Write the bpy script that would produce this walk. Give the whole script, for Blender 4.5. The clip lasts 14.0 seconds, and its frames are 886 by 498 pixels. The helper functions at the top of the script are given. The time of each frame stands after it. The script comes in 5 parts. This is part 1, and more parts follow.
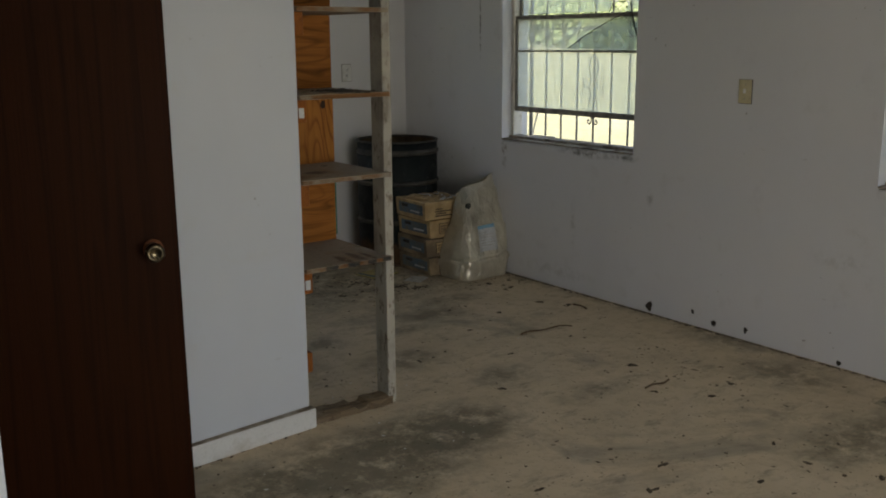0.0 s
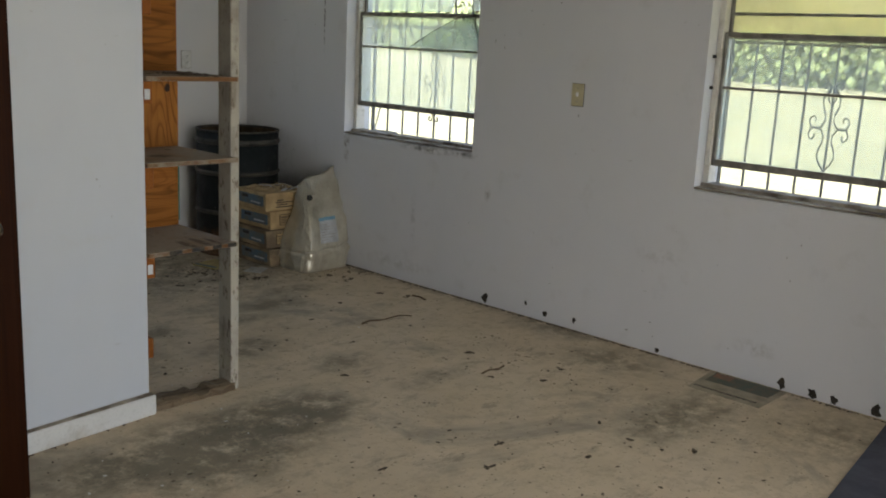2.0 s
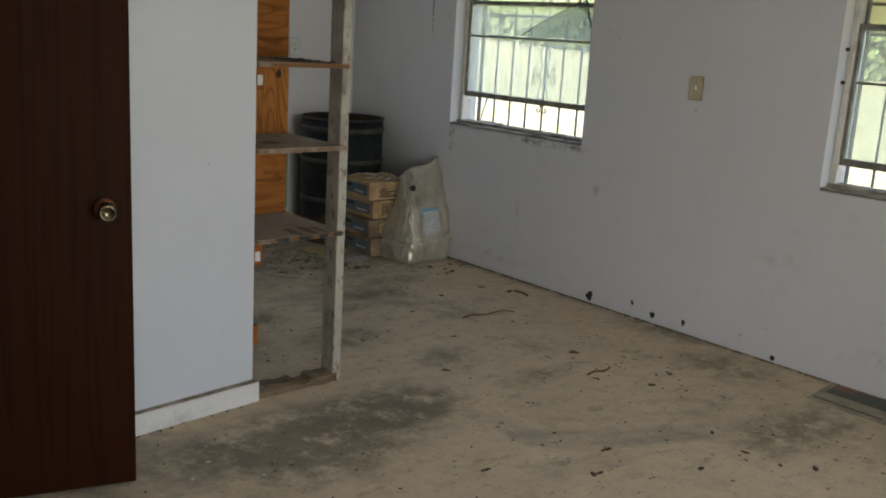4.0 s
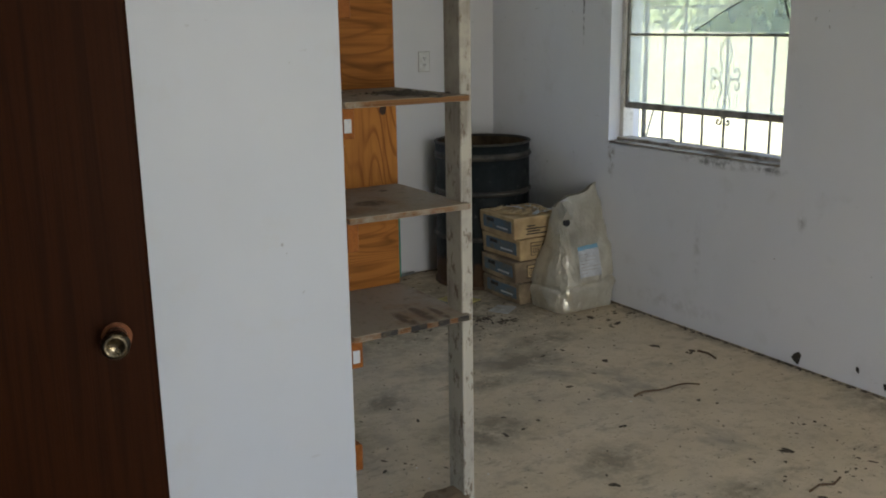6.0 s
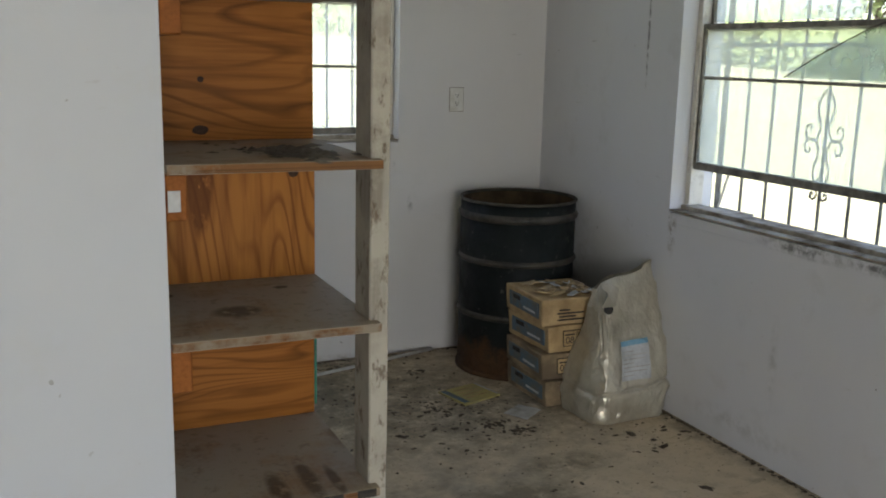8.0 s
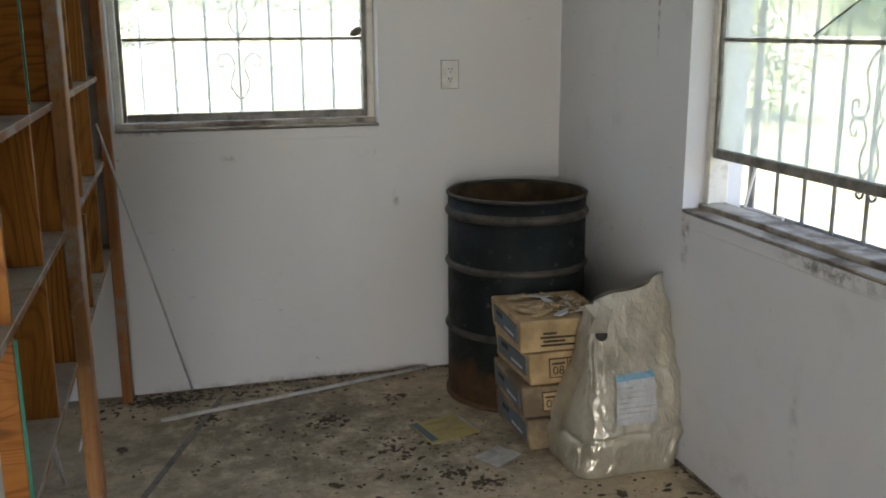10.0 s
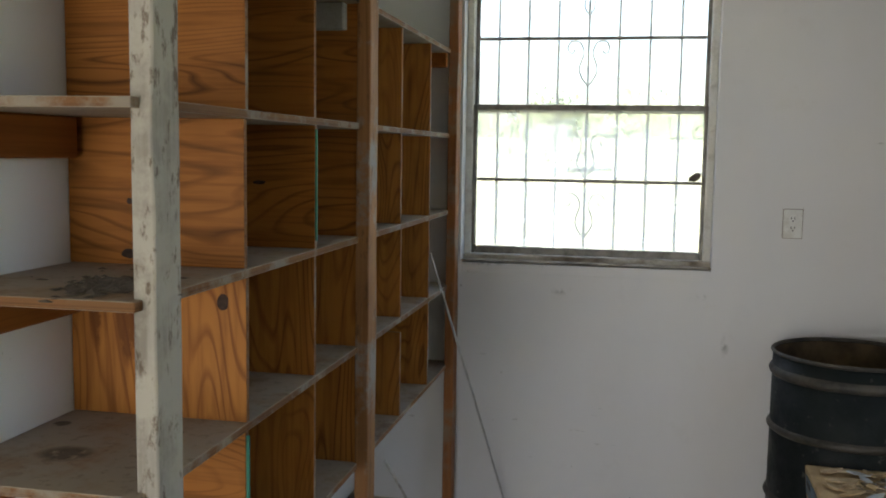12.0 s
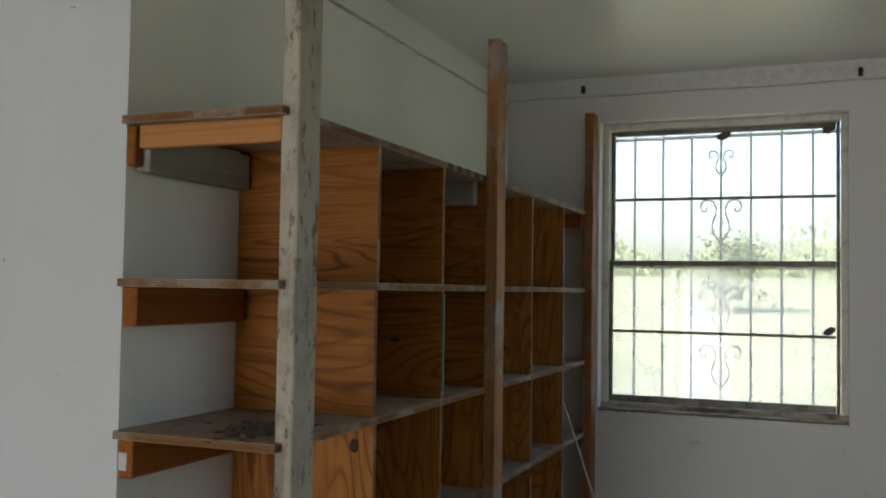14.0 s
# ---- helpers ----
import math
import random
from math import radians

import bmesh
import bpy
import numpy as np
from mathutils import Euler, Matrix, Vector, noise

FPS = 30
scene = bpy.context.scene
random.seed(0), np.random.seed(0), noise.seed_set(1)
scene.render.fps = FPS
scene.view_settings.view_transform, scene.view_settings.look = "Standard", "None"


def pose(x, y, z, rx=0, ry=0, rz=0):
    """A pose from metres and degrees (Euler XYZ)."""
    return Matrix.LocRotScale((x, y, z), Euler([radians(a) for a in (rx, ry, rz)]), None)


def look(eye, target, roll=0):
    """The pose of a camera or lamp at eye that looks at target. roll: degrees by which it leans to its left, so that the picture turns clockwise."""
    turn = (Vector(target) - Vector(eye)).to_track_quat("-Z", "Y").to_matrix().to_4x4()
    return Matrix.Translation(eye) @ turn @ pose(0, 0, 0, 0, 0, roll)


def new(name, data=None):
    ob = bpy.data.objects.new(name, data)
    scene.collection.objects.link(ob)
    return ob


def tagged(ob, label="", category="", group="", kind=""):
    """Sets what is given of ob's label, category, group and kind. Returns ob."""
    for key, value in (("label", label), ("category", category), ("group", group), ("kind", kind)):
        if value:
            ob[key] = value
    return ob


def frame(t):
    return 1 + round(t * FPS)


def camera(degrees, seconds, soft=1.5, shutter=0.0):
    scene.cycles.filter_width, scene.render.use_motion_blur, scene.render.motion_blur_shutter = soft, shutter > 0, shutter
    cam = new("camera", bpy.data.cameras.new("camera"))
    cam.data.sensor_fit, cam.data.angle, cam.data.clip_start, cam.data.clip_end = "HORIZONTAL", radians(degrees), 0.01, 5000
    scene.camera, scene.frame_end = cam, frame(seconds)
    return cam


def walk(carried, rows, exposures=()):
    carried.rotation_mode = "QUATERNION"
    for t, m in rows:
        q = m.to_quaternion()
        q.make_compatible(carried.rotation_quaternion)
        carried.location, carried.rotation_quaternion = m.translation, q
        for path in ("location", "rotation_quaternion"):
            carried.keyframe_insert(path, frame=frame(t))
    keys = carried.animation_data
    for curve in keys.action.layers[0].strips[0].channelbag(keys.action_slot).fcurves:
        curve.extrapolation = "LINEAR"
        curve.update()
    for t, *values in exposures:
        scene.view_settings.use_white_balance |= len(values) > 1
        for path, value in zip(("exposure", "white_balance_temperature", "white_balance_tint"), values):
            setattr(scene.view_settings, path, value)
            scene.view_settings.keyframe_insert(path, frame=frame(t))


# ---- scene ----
cam = camera(50.2, 14.0, soft=1.9)
PATH = [
    (0, (0.112, -0.028, 1.515), (1.276, 1.54, 1.085), -0.4),
    (0.5, (0.023, -0.032, 1.507), (1.323, 1.434, 1.105), 2.4),
    (1, (-0.03, -0.101, 1.518), (1.337, 1.304, 1.123), 2.5),
    (1.5, (0.016, -0.059, 1.511), (1.434, 1.288, 1.093), 3.1),
    (2, (0.007, -0.066, 1.486), (1.436, 1.268, 1.063), 2.8),
    (2.5, (0.007, -0.068, 1.476), (1.435, 1.268, 1.056), 2.9),
    (3, (-0.012, -0.077, 1.518), (1.415, 1.258, 1.091), 3.8),
    (3.5, (-0.018, -0.028, 1.484), (1.393, 1.334, 1.092), 3.6),
    (4, (0.036, 0.053, 1.469), (1.321, 1.518, 1.019), 3.4),
    (6.5, (0.897, 1.024, 1.548), (1.897, 2.693, 1.088), -1.1),
    (7, (1.094, 1.208, 1.564), (2.173, 2.83, 1.114), 0.1),
    (7.5, (1.322, 1.357, 1.542), (2.288, 3.061, 1.137), 0.7),
    (10, (2.517, 1.907, 1.489), (3.03, 3.786, 1.034), -0.3),
    (10.5, (2.673, 2.045, 1.502), (3.139, 3.938, 1.053), 0.3),
    (11, (2.81, 2.08, 1.494), (2.955, 4.027, 1.058), 0.6),
    (11.5, (2.923, 2.001, 1.509), (2.761, 3.959, 1.138), 0.4),
    (12, (2.983, 1.794, 1.563), (2.593, 3.745, 1.36), 0.9),
    (12.5, (3.048, 1.59, 1.583), (2.487, 3.505, 1.455), 1.9),
    (13, (3.121, 1.545, 1.632), (2.426, 3.418, 1.719), 1.3),
    (13.5, (3.192, 1.532, 1.649), (2.418, 3.364, 1.86), 1.8),
    (14, (3.216, 1.537, 1.631), (2.468, 3.39, 1.715), 0.9),
]
# seconds, stops, white balance and tint
WALK_EXPOSURE = [(0.0, 1.88, 7000, 10), (0.3, 2.28, 6900, 10), (0.6, 2.55, 6850, 10), (1.0, 2.5, 6750, 10), (4.0, 2.44, 6700, 10), (6.5, 2.74, 6500, 10), (7.5, 2.68, 6550, 10), (10.0, 3.1, 6800, 12),
                 (11.5, 3.1, 6800, 12), (12.0, 3.05, 6650, 12), (12.5, 2.46, 6650, 11), (13.2, 2.5, 6600, 11), (14.0, 2.38, 6600, 11)]
walk(cam, [(t, look(eye, target, roll)) for t, eye, target, roll in PATH], WALK_EXPOSURE)

# ---- the plan, in metres ----
E, N, W, P, XF = 4.126, 5.831, 1.812, 3.172, 2.206   # east, north, west (shelf) wall, partition, shelf front
CEIL = 2.62
SOUTH, FARWEST = -1.9, -1.7

# ---- world and light ----
world = bpy.data.worlds.new("overcast_sky")
scene.world = world
world.use_nodes = True
wn = world.node_tree
sky = wn.nodes.new("ShaderNodeTexSky")
sky.sky_type, sky.sun_disc = "NISHITA", False
sky.sun_elevation, sky.sun_rotation = radians(54), radians(239)
sky.air_density, sky.dust_density, sky.ozone_density = 1.0, 4.0, 1.0
wn.links.new(sky.outputs[0], wn.nodes["Background"].inputs[0])
wn.nodes["Background"].inputs[1].default_value = 0.15

sun = new("sun", bpy.data.lights.new("sun", "SUN"))
sun.data.energy, sun.data.angle, sun.data.color = 3.2, radians(14), (1.0, 0.96, 0.9)
sun.matrix_world = look((0, 0, 0), (0.5, 0.3, -0.8))


def fill_lamp(name, where, target, width, height, power, colour):
    """Fill daylight in an opening assumed behind the walk."""
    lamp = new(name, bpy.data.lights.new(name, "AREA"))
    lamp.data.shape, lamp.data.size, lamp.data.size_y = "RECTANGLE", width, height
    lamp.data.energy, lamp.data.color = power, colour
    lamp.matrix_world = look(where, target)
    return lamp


# stands in for unseen south light; its place and tilt are set by brightness
fill_lamp("south_door_daylight", (1.3, SOUTH - 0.1, 1.0), (1.6, 2.4, 1.75), 1.7, 1.9, 11.0, (0.95, 0.97, 1.0))


# ---- node helpers ----
def material(name, rough=0.7, metal=0.0, spec=0.4):
    m = bpy.data.materials.new(name)
    m.use_nodes = True
    b = m.node_tree.nodes["Principled BSDF"]
    b.inputs["Roughness"].default_value, b.inputs["Metallic"].default_value = rough, metal
    b.inputs["Specular IOR Level"].default_value = spec
    return m, m.node_tree, b


def coords(nt, scale=(1, 1, 1), offset=(0, 0, 0), vary=False):
    tc, mp = nt.nodes.new("ShaderNodeTexCoord"), nt.nodes.new("ShaderNodeMapping")
    mp.inputs["Scale"].default_value, mp.inputs["Location"].default_value = scale, offset
    nt.links.new(tc.outputs["Object"], mp.inputs["Vector"])
    if vary:
        info, mul = nt.nodes.new("ShaderNodeObjectInfo"), nt.nodes.new("ShaderNodeMath")
        mul.operation, mul.inputs[1].default_value = "MULTIPLY", 37.0
        nt.links.new(info.outputs["Random"], mul.inputs[0])
        nt.links.new(mul.outputs[0], mp.inputs["Location"])
    return mp.outputs[0]


def noise_tex(nt, vec, scale, detail=4.0, rough=0.55, distortion=0.0):
    n = nt.nodes.new("ShaderNodeTexNoise")
    n.inputs["Scale"].default_value, n.inputs["Detail"].default_value = scale, detail
    n.inputs["Roughness"].default_value, n.inputs["Distortion"].default_value = rough, distortion
    nt.links.new(vec, n.inputs["Vector"])
    return n.outputs["Fac"]


def ramp(nt, fac, *stops):
    r = nt.nodes.new("ShaderNodeValToRGB")
    el = r.color_ramp.elements
    while len(el) < len(stops):
        el.new(0.5)
    for e, (at, col) in zip(el, stops):
        e.position = at
        e.color = (*col, 1) if len(col) == 3 else (col[0], col[0], col[0], 1)
    nt.links.new(fac, r.inputs[0])
    return r.outputs[0]


def blend(nt, fac, a, b, how="MIX"):
    m = nt.nodes.new("ShaderNodeMix")
    m.data_type, m.blend_type = "RGBA", how
    for sock, v in ((m.inputs[0], fac), (m.inputs[6], a), (m.inputs[7], b)):
        if isinstance(v, (int, float)):
            sock.default_value = v
        elif isinstance(v, tuple):
            sock.default_value = (*v, 1)
        else:
            nt.links.new(v, sock)
    return m.outputs[2]


def maths(nt, how, a, b=0.0, c=0.0):
    m = nt.nodes.new("ShaderNodeMath")
    m.operation = how
    for sock, v in zip(m.inputs, (a, b, c)):
        if isinstance(v, (int, float)):
            sock.default_value = v
        else:
            nt.links.new(v, sock)
    return m.outputs[0]


def bump(nt, b, height, strength=0.3, dist=0.004):
    n = nt.nodes.new("ShaderNodeBump")
    n.inputs["Strength"].default_value, n.inputs["Distance"].default_value = strength, dist
    nt.links.new(height, n.inputs["Height"])
    nt.links.new(n.outputs[0], b.inputs["Normal"])


def colour(nt, b, c):
    nt.links.new(c, b.inputs["Base Color"])


def spot(nt, vec, at, size):
    """1 inside an ellipsoid at a place, fading to 0 at its edge."""
    s, d = nt.nodes.new("ShaderNodeVectorMath"), nt.nodes.new("ShaderNodeVectorMath")
    l = nt.nodes.new("ShaderNodeVectorMath")
    s.operation, d.operation, l.operation = "SUBTRACT", "DIVIDE", "LENGTH"
    s.inputs[1].default_value, d.inputs[1].default_value = at, size
    nt.links.new(vec, s.inputs[0]), nt.links.new(s.outputs[0], d.inputs[0]), nt.links.new(d.outputs[0], l.inputs[0])
    m = maths(nt, "SUBTRACT", 1.0, l.outputs["Value"])
    return maths(nt, "MAXIMUM", m, 0.0)


# ---- materials ----
def wall_paint(name, base, dirt, stains=()):
    m, nt, b = material(name, 0.62, 0, 0.3)
    v = coords(nt)
    big = noise_tex(nt, v, 0.9, 5, 0.6)
    mid = noise_tex(nt, v, 6.0, 5, 0.6)
    c = blend(nt, ramp(nt, big, (0.35, (0.0,)), (0.75, (0.55,))), base, tuple(x * 0.9 for x in base))
    run = noise_tex(nt, coords(nt, (1.5, 1.5, 0.5)), 1.2, 4, 0.6)
    c = blend(nt, ramp(nt, run, (0.5, (0.0,)), (0.8, (0.4,))), c, tuple(x * 0.86 for x in base))
    smudge = ramp(nt, mid, (0.60, (0.0,)), (0.78, (0.35,)))
    c = blend(nt, smudge, c, dirt)
    speck = ramp(nt, noise_tex(nt, v, 30, 2, 0.5), (0.74, (0.0,)), (0.765, (0.6,)))
    gate = ramp(nt, noise_tex(nt, v, 2.3, 2), (0.5, (0.0,)), (0.62, (1.0,)))
    c = blend(nt, maths(nt, "MULTIPLY", speck, gate), c, (0.16, 0.14, 0.11))
    dash = ramp(nt, noise_tex(nt, coords(nt, (9, 9, 34)), 1.0, 3, 0.6), (0.70, (0.0,)), (0.76, (0.4,)))
    c = blend(nt, maths(nt, "MULTIPLY", dash, gate), c, (0.25, 0.23, 0.21))
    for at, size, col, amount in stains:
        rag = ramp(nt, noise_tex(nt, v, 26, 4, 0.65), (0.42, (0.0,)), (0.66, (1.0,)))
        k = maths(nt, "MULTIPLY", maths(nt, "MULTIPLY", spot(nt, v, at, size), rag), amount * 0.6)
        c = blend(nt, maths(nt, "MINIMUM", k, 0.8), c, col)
    colour(nt, b, c)
    h = maths(nt, "ADD", noise_tex(nt, v, 3.0, 3), maths(nt, "MULTIPLY", noise_tex(nt, v, 140, 3), 0.12))
    bump(nt, b, h, 0.35, 0.006)
    return m


BROWN, SOOT = (0.13, 0.09, 0.05), (0.07, 0.065, 0.06)
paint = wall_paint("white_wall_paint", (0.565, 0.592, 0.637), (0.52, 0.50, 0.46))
# the partition's white made lighter, putting window light into the shelf wall's colour
paint_lit_west = wall_paint("lit_west_wall_paint", (0.75, 0.76, 0.75), (0.6, 0.59, 0.55))
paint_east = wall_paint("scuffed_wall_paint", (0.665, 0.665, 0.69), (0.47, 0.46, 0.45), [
    ((E, 4.70, 0.80), (0.1, 0.035, 0.13), BROWN, 2.0),
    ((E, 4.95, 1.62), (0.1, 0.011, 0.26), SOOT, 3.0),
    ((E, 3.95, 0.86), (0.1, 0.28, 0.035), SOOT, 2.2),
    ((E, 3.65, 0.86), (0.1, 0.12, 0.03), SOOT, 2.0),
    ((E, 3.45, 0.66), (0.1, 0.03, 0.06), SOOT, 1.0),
    ((E, 4.05, 0.40), (0.1, 0.03, 0.24), (0.3, 0.29, 0.28), 0.9),
    ((E, 4.20, 0.10), (0.1, 0.4, 0.06), (0.2, 0.18, 0.15), 0.6),
    ((E, 2.30, 0.50), (0.1, 0.16, 0.05), (0.3, 0.28, 0.26), 0.8),
    ((E, 1.75, 0.16), (0.1, 0.14, 0.05), (0.3, 0.28, 0.26), 1.0),
    # broad faint grey patch on the wall beside the drum
    ((E, 5.4, 0.55), (0.1, 0.2, 0.4), (0.36, 0.35, 0.33), 0.6)])
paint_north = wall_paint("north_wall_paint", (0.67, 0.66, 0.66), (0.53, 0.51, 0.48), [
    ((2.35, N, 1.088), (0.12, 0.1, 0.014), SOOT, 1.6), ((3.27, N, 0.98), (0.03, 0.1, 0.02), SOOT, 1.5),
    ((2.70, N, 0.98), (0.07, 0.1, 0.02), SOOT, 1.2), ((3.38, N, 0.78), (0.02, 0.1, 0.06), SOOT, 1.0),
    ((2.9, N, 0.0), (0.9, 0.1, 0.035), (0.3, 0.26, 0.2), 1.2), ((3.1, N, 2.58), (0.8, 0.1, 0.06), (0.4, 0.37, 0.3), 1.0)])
ceiling_paint = wall_paint("ceiling_paint", (0.73, 0.735, 0.70), (0.52, 0.5, 0.44))
ceiling_paint.node_tree.nodes["Principled BSDF"].inputs["Roughness"].default_value = 0.3


def floor_material():
    m, nt, b = material("worn_concrete", 0.68, 0, 0.3)
    v = coords(nt)
    warp = noise_tex(nt, v, 1.1, 7, 0.66, 0.6)
    c = blend(nt, ramp(nt, noise_tex(nt, v, 2.6, 6, 0.6), (0.3, (0.0,)), (0.7, (1.0,))), (0.64, 0.52, 0.375), (0.53, 0.43, 0.305))
    grey = ramp(nt, warp, (0.55, (0.0,)), (0.66, (0.8,)))
    c = blend(nt, grey, c, (0.25, 0.22, 0.175))
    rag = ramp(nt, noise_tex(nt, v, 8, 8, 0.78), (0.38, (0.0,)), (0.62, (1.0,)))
    for at, size, amount in (((1.75, 2.72, 0), (0.55, 0.42, 1), 2.6), ((2.25, 2.85, 0), (0.42, 0.26, 1), 2.3),
                             ((1.2, 2.3, 0), (0.35, 0.22, 1), 2.2), ((3.85, 2.35, 0), (0.26, 0.35, 1), 1.9),
                             ((3.55, 1.75, 0), (0.4, 0.3, 1), 1.6), ((3.15, 4.15, 0), (0.3, 0.18, 1), 1.9),
                             ((2.55, 3.6, 0), (0.3, 0.22, 1), 1.8), ((3.0, 2.75, 0), (0.3, 0.12, 1), 1.3),
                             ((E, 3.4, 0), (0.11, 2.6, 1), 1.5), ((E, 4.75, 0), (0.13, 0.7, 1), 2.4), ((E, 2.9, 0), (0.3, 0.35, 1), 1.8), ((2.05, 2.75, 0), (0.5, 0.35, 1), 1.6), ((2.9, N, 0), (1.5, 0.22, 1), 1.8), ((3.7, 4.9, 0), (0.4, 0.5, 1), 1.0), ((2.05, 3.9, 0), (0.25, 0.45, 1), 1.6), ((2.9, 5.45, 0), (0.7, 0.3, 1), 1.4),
                             # first two: northern dirt, made heavier to dim that end through colour
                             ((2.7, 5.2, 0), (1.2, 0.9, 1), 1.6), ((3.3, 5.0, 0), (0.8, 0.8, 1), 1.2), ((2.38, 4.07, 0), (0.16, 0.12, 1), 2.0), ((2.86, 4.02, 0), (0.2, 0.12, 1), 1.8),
                             # the stain at (3.75, 1.2) also paints in the dim corner by the mat
                             ((3.42, 4.33, 0), (0.28, 0.12, 1), 1.8), ((2.31, 2.73, 0), (0.3, 0.22, 1), 1.8), ((1.39, 2.8, 0), (0.3, 0.2, 1), 1.8), ((2.8, 3.15, 0), (0.22, 0.2, 1), 1.4), ((3.75, 1.2, 0), (0.5, 0.4, 1), 1.2), ((3.3, 1.75, 0), (0.35, 0.2, 1), 1.4)):
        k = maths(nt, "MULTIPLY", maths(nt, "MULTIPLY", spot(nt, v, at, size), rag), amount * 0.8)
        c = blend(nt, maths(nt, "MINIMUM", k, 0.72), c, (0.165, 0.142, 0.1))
    mott = ramp(nt, noise_tex(nt, v, 13, 7, 0.72), (0.48, (0.0,)), (0.66, (0.36,)))
    c = blend(nt, mott, c, (0.25, 0.2, 0.14))
    scuff = ramp(nt, noise_tex(nt, coords(nt, (1, 2.2, 1)), 4.2, 8, 0.75), (0.56, (0.0,)), (0.66, (0.55,)))
    c = blend(nt, scuff, c, (0.2, 0.17, 0.125))
    speck = ramp(nt, noise_tex(nt, v, 48, 3, 0.6), (0.64, (0.0,)), (0.70, (0.8,)))
    c = blend(nt, speck, c, (0.11, 0.09, 0.06))
    pale = ramp(nt, noise_tex(nt, v, 21, 5, 0.7), (0.62, (0.0,)), (0.8, (0.5,)))
    c = blend(nt, pale, c, (0.5, 0.46, 0.4))
    colour(nt, b, c)
    h = maths(nt, "ADD", noise_tex(nt, v, 9, 5), maths(nt, "MULTIPLY", noise_tex(nt, v, 120, 4), 0.25))
    bump(nt, b, h, 0.35, 0.006)
    return m


concrete = floor_material()


def wood(name, light, dark, grain=(9.0, 9.0, 0.9), rings=9.0, rough=0.55, wear=None, amount=0.0, knots=False, chips=0.0, stains=()):
    """Sawn or rotary-cut wood: figure that runs along the axis with the smallest scale."""
    m, nt, b = material(name, rough, 0, 0.14)
    v = coords(nt, grain, vary=True)
    fig = noise_tex(nt, v, 0.8 if knots else 0.5, 1.6, 0.4, 0.3)
    wave = maths(nt, "FRACT", maths(nt, "MULTIPLY", fig, rings))
    line = ramp(nt, wave, (0.0, (0.08,)), (0.6, (0.0,)), (0.85, (0.78,)), (0.93, (0.5,)), (1.0, (0.08,)))
    line = maths(nt, "MULTIPLY", line, ramp(nt, noise_tex(nt, v, 1.3, 3), (0.3, (0.25,)), (0.65, (1.0,))))
    c = blend(nt, line, light, dark)
    v2 = coords(nt, tuple(g * 9 if g > 2 else g * 3 for g in grain), vary=True)
    fine = noise_tex(nt, v2, 1.0, 4, 0.6)
    c = blend(nt, ramp(nt, fine, (0.45, (0.0,)), (0.72, (0.5,))), c, dark)
    vo = coords(nt, vary=True)
    c = blend(nt, ramp(nt, noise_tex(nt, vo, 3.2, 4, 0.6), (0.55, (0.0,)), (0.85, (0.3,))), c, tuple(x * 0.6 for x in dark))
    if knots:
        vk = coords(nt, tuple(3.2 if g > 2 else 1.6 for g in grain), vary=True)
        w = nt.nodes.new("ShaderNodeTexVoronoi")
        w.inputs["Scale"].default_value = 1.0
        nt.links.new(vk, w.inputs["Vector"])
        c = blend(nt, ramp(nt, w.outputs["Distance"], (0.05, (0.95,)), (0.1, (0.0,))), c, (0.05, 0.022, 0.01))
    if wear:
        w1 = noise_tex(nt, vo, 5.5, 6, 0.7)
        c = blend(nt, ramp(nt, w1, (0.5 - amount * 0.35, (0.0,)), (0.62 - amount * 0.3, (1.0,))), c, wear)
    if chips:
        k = ramp(nt, noise_tex(nt, coords(nt, (1, 1, 0.45), vary=True), 34, 5, 0.7), (0.56, (0.0,)), (0.64, (chips,)))
        c = blend(nt, k, c, (0.1, 0.065, 0.04))
    for at, size, col, amount in stains:
        rag = ramp(nt, noise_tex(nt, coords(nt, (1, 1, 0.5)), 30, 4, 0.6), (0.36, (0.0,)), (0.5, (1.0,)))
        k = maths(nt, "MULTIPLY", maths(nt, "MULTIPLY", spot(nt, coords(nt), at, size), rag), amount)
        c = blend(nt, maths(nt, "MINIMUM", k, 0.8), c, col)
    colour(nt, b, c)
    bump(nt, b, maths(nt, "ADD", fine, maths(nt, "MULTIPLY", wave, 0.3)), 0.3, 0.0015)
    return m


ply_v = wood("plywood_upright_grain", (0.41, 0.165, 0.036), (0.105, 0.03, 0.007), (6.0, 6.0, 1.1), 30, 0.5, knots=True, stains=[
    ((1.945, 3.598, 1.26), (0.034, 0.05, 0.17), (0.12, 0.036, 0.008), 4.0), ((1.872, 3.598, 1.28), (0.022, 0.05, 0.16), (0.14, 0.042, 0.01), 3.5)])
ply_h = wood("plywood_level_grain", (0.345, 0.13, 0.026), (0.075, 0.022, 0.005), (0.9, 7.0, 7.0), 34, 0.5, knots=True)
ply_edge = wood("plywood_edge", (0.21, 0.105, 0.045), (0.07, 0.03, 0.012), (0.6, 0.6, 260), 3, 0.7, (0.26, 0.22, 0.17), 0.05)
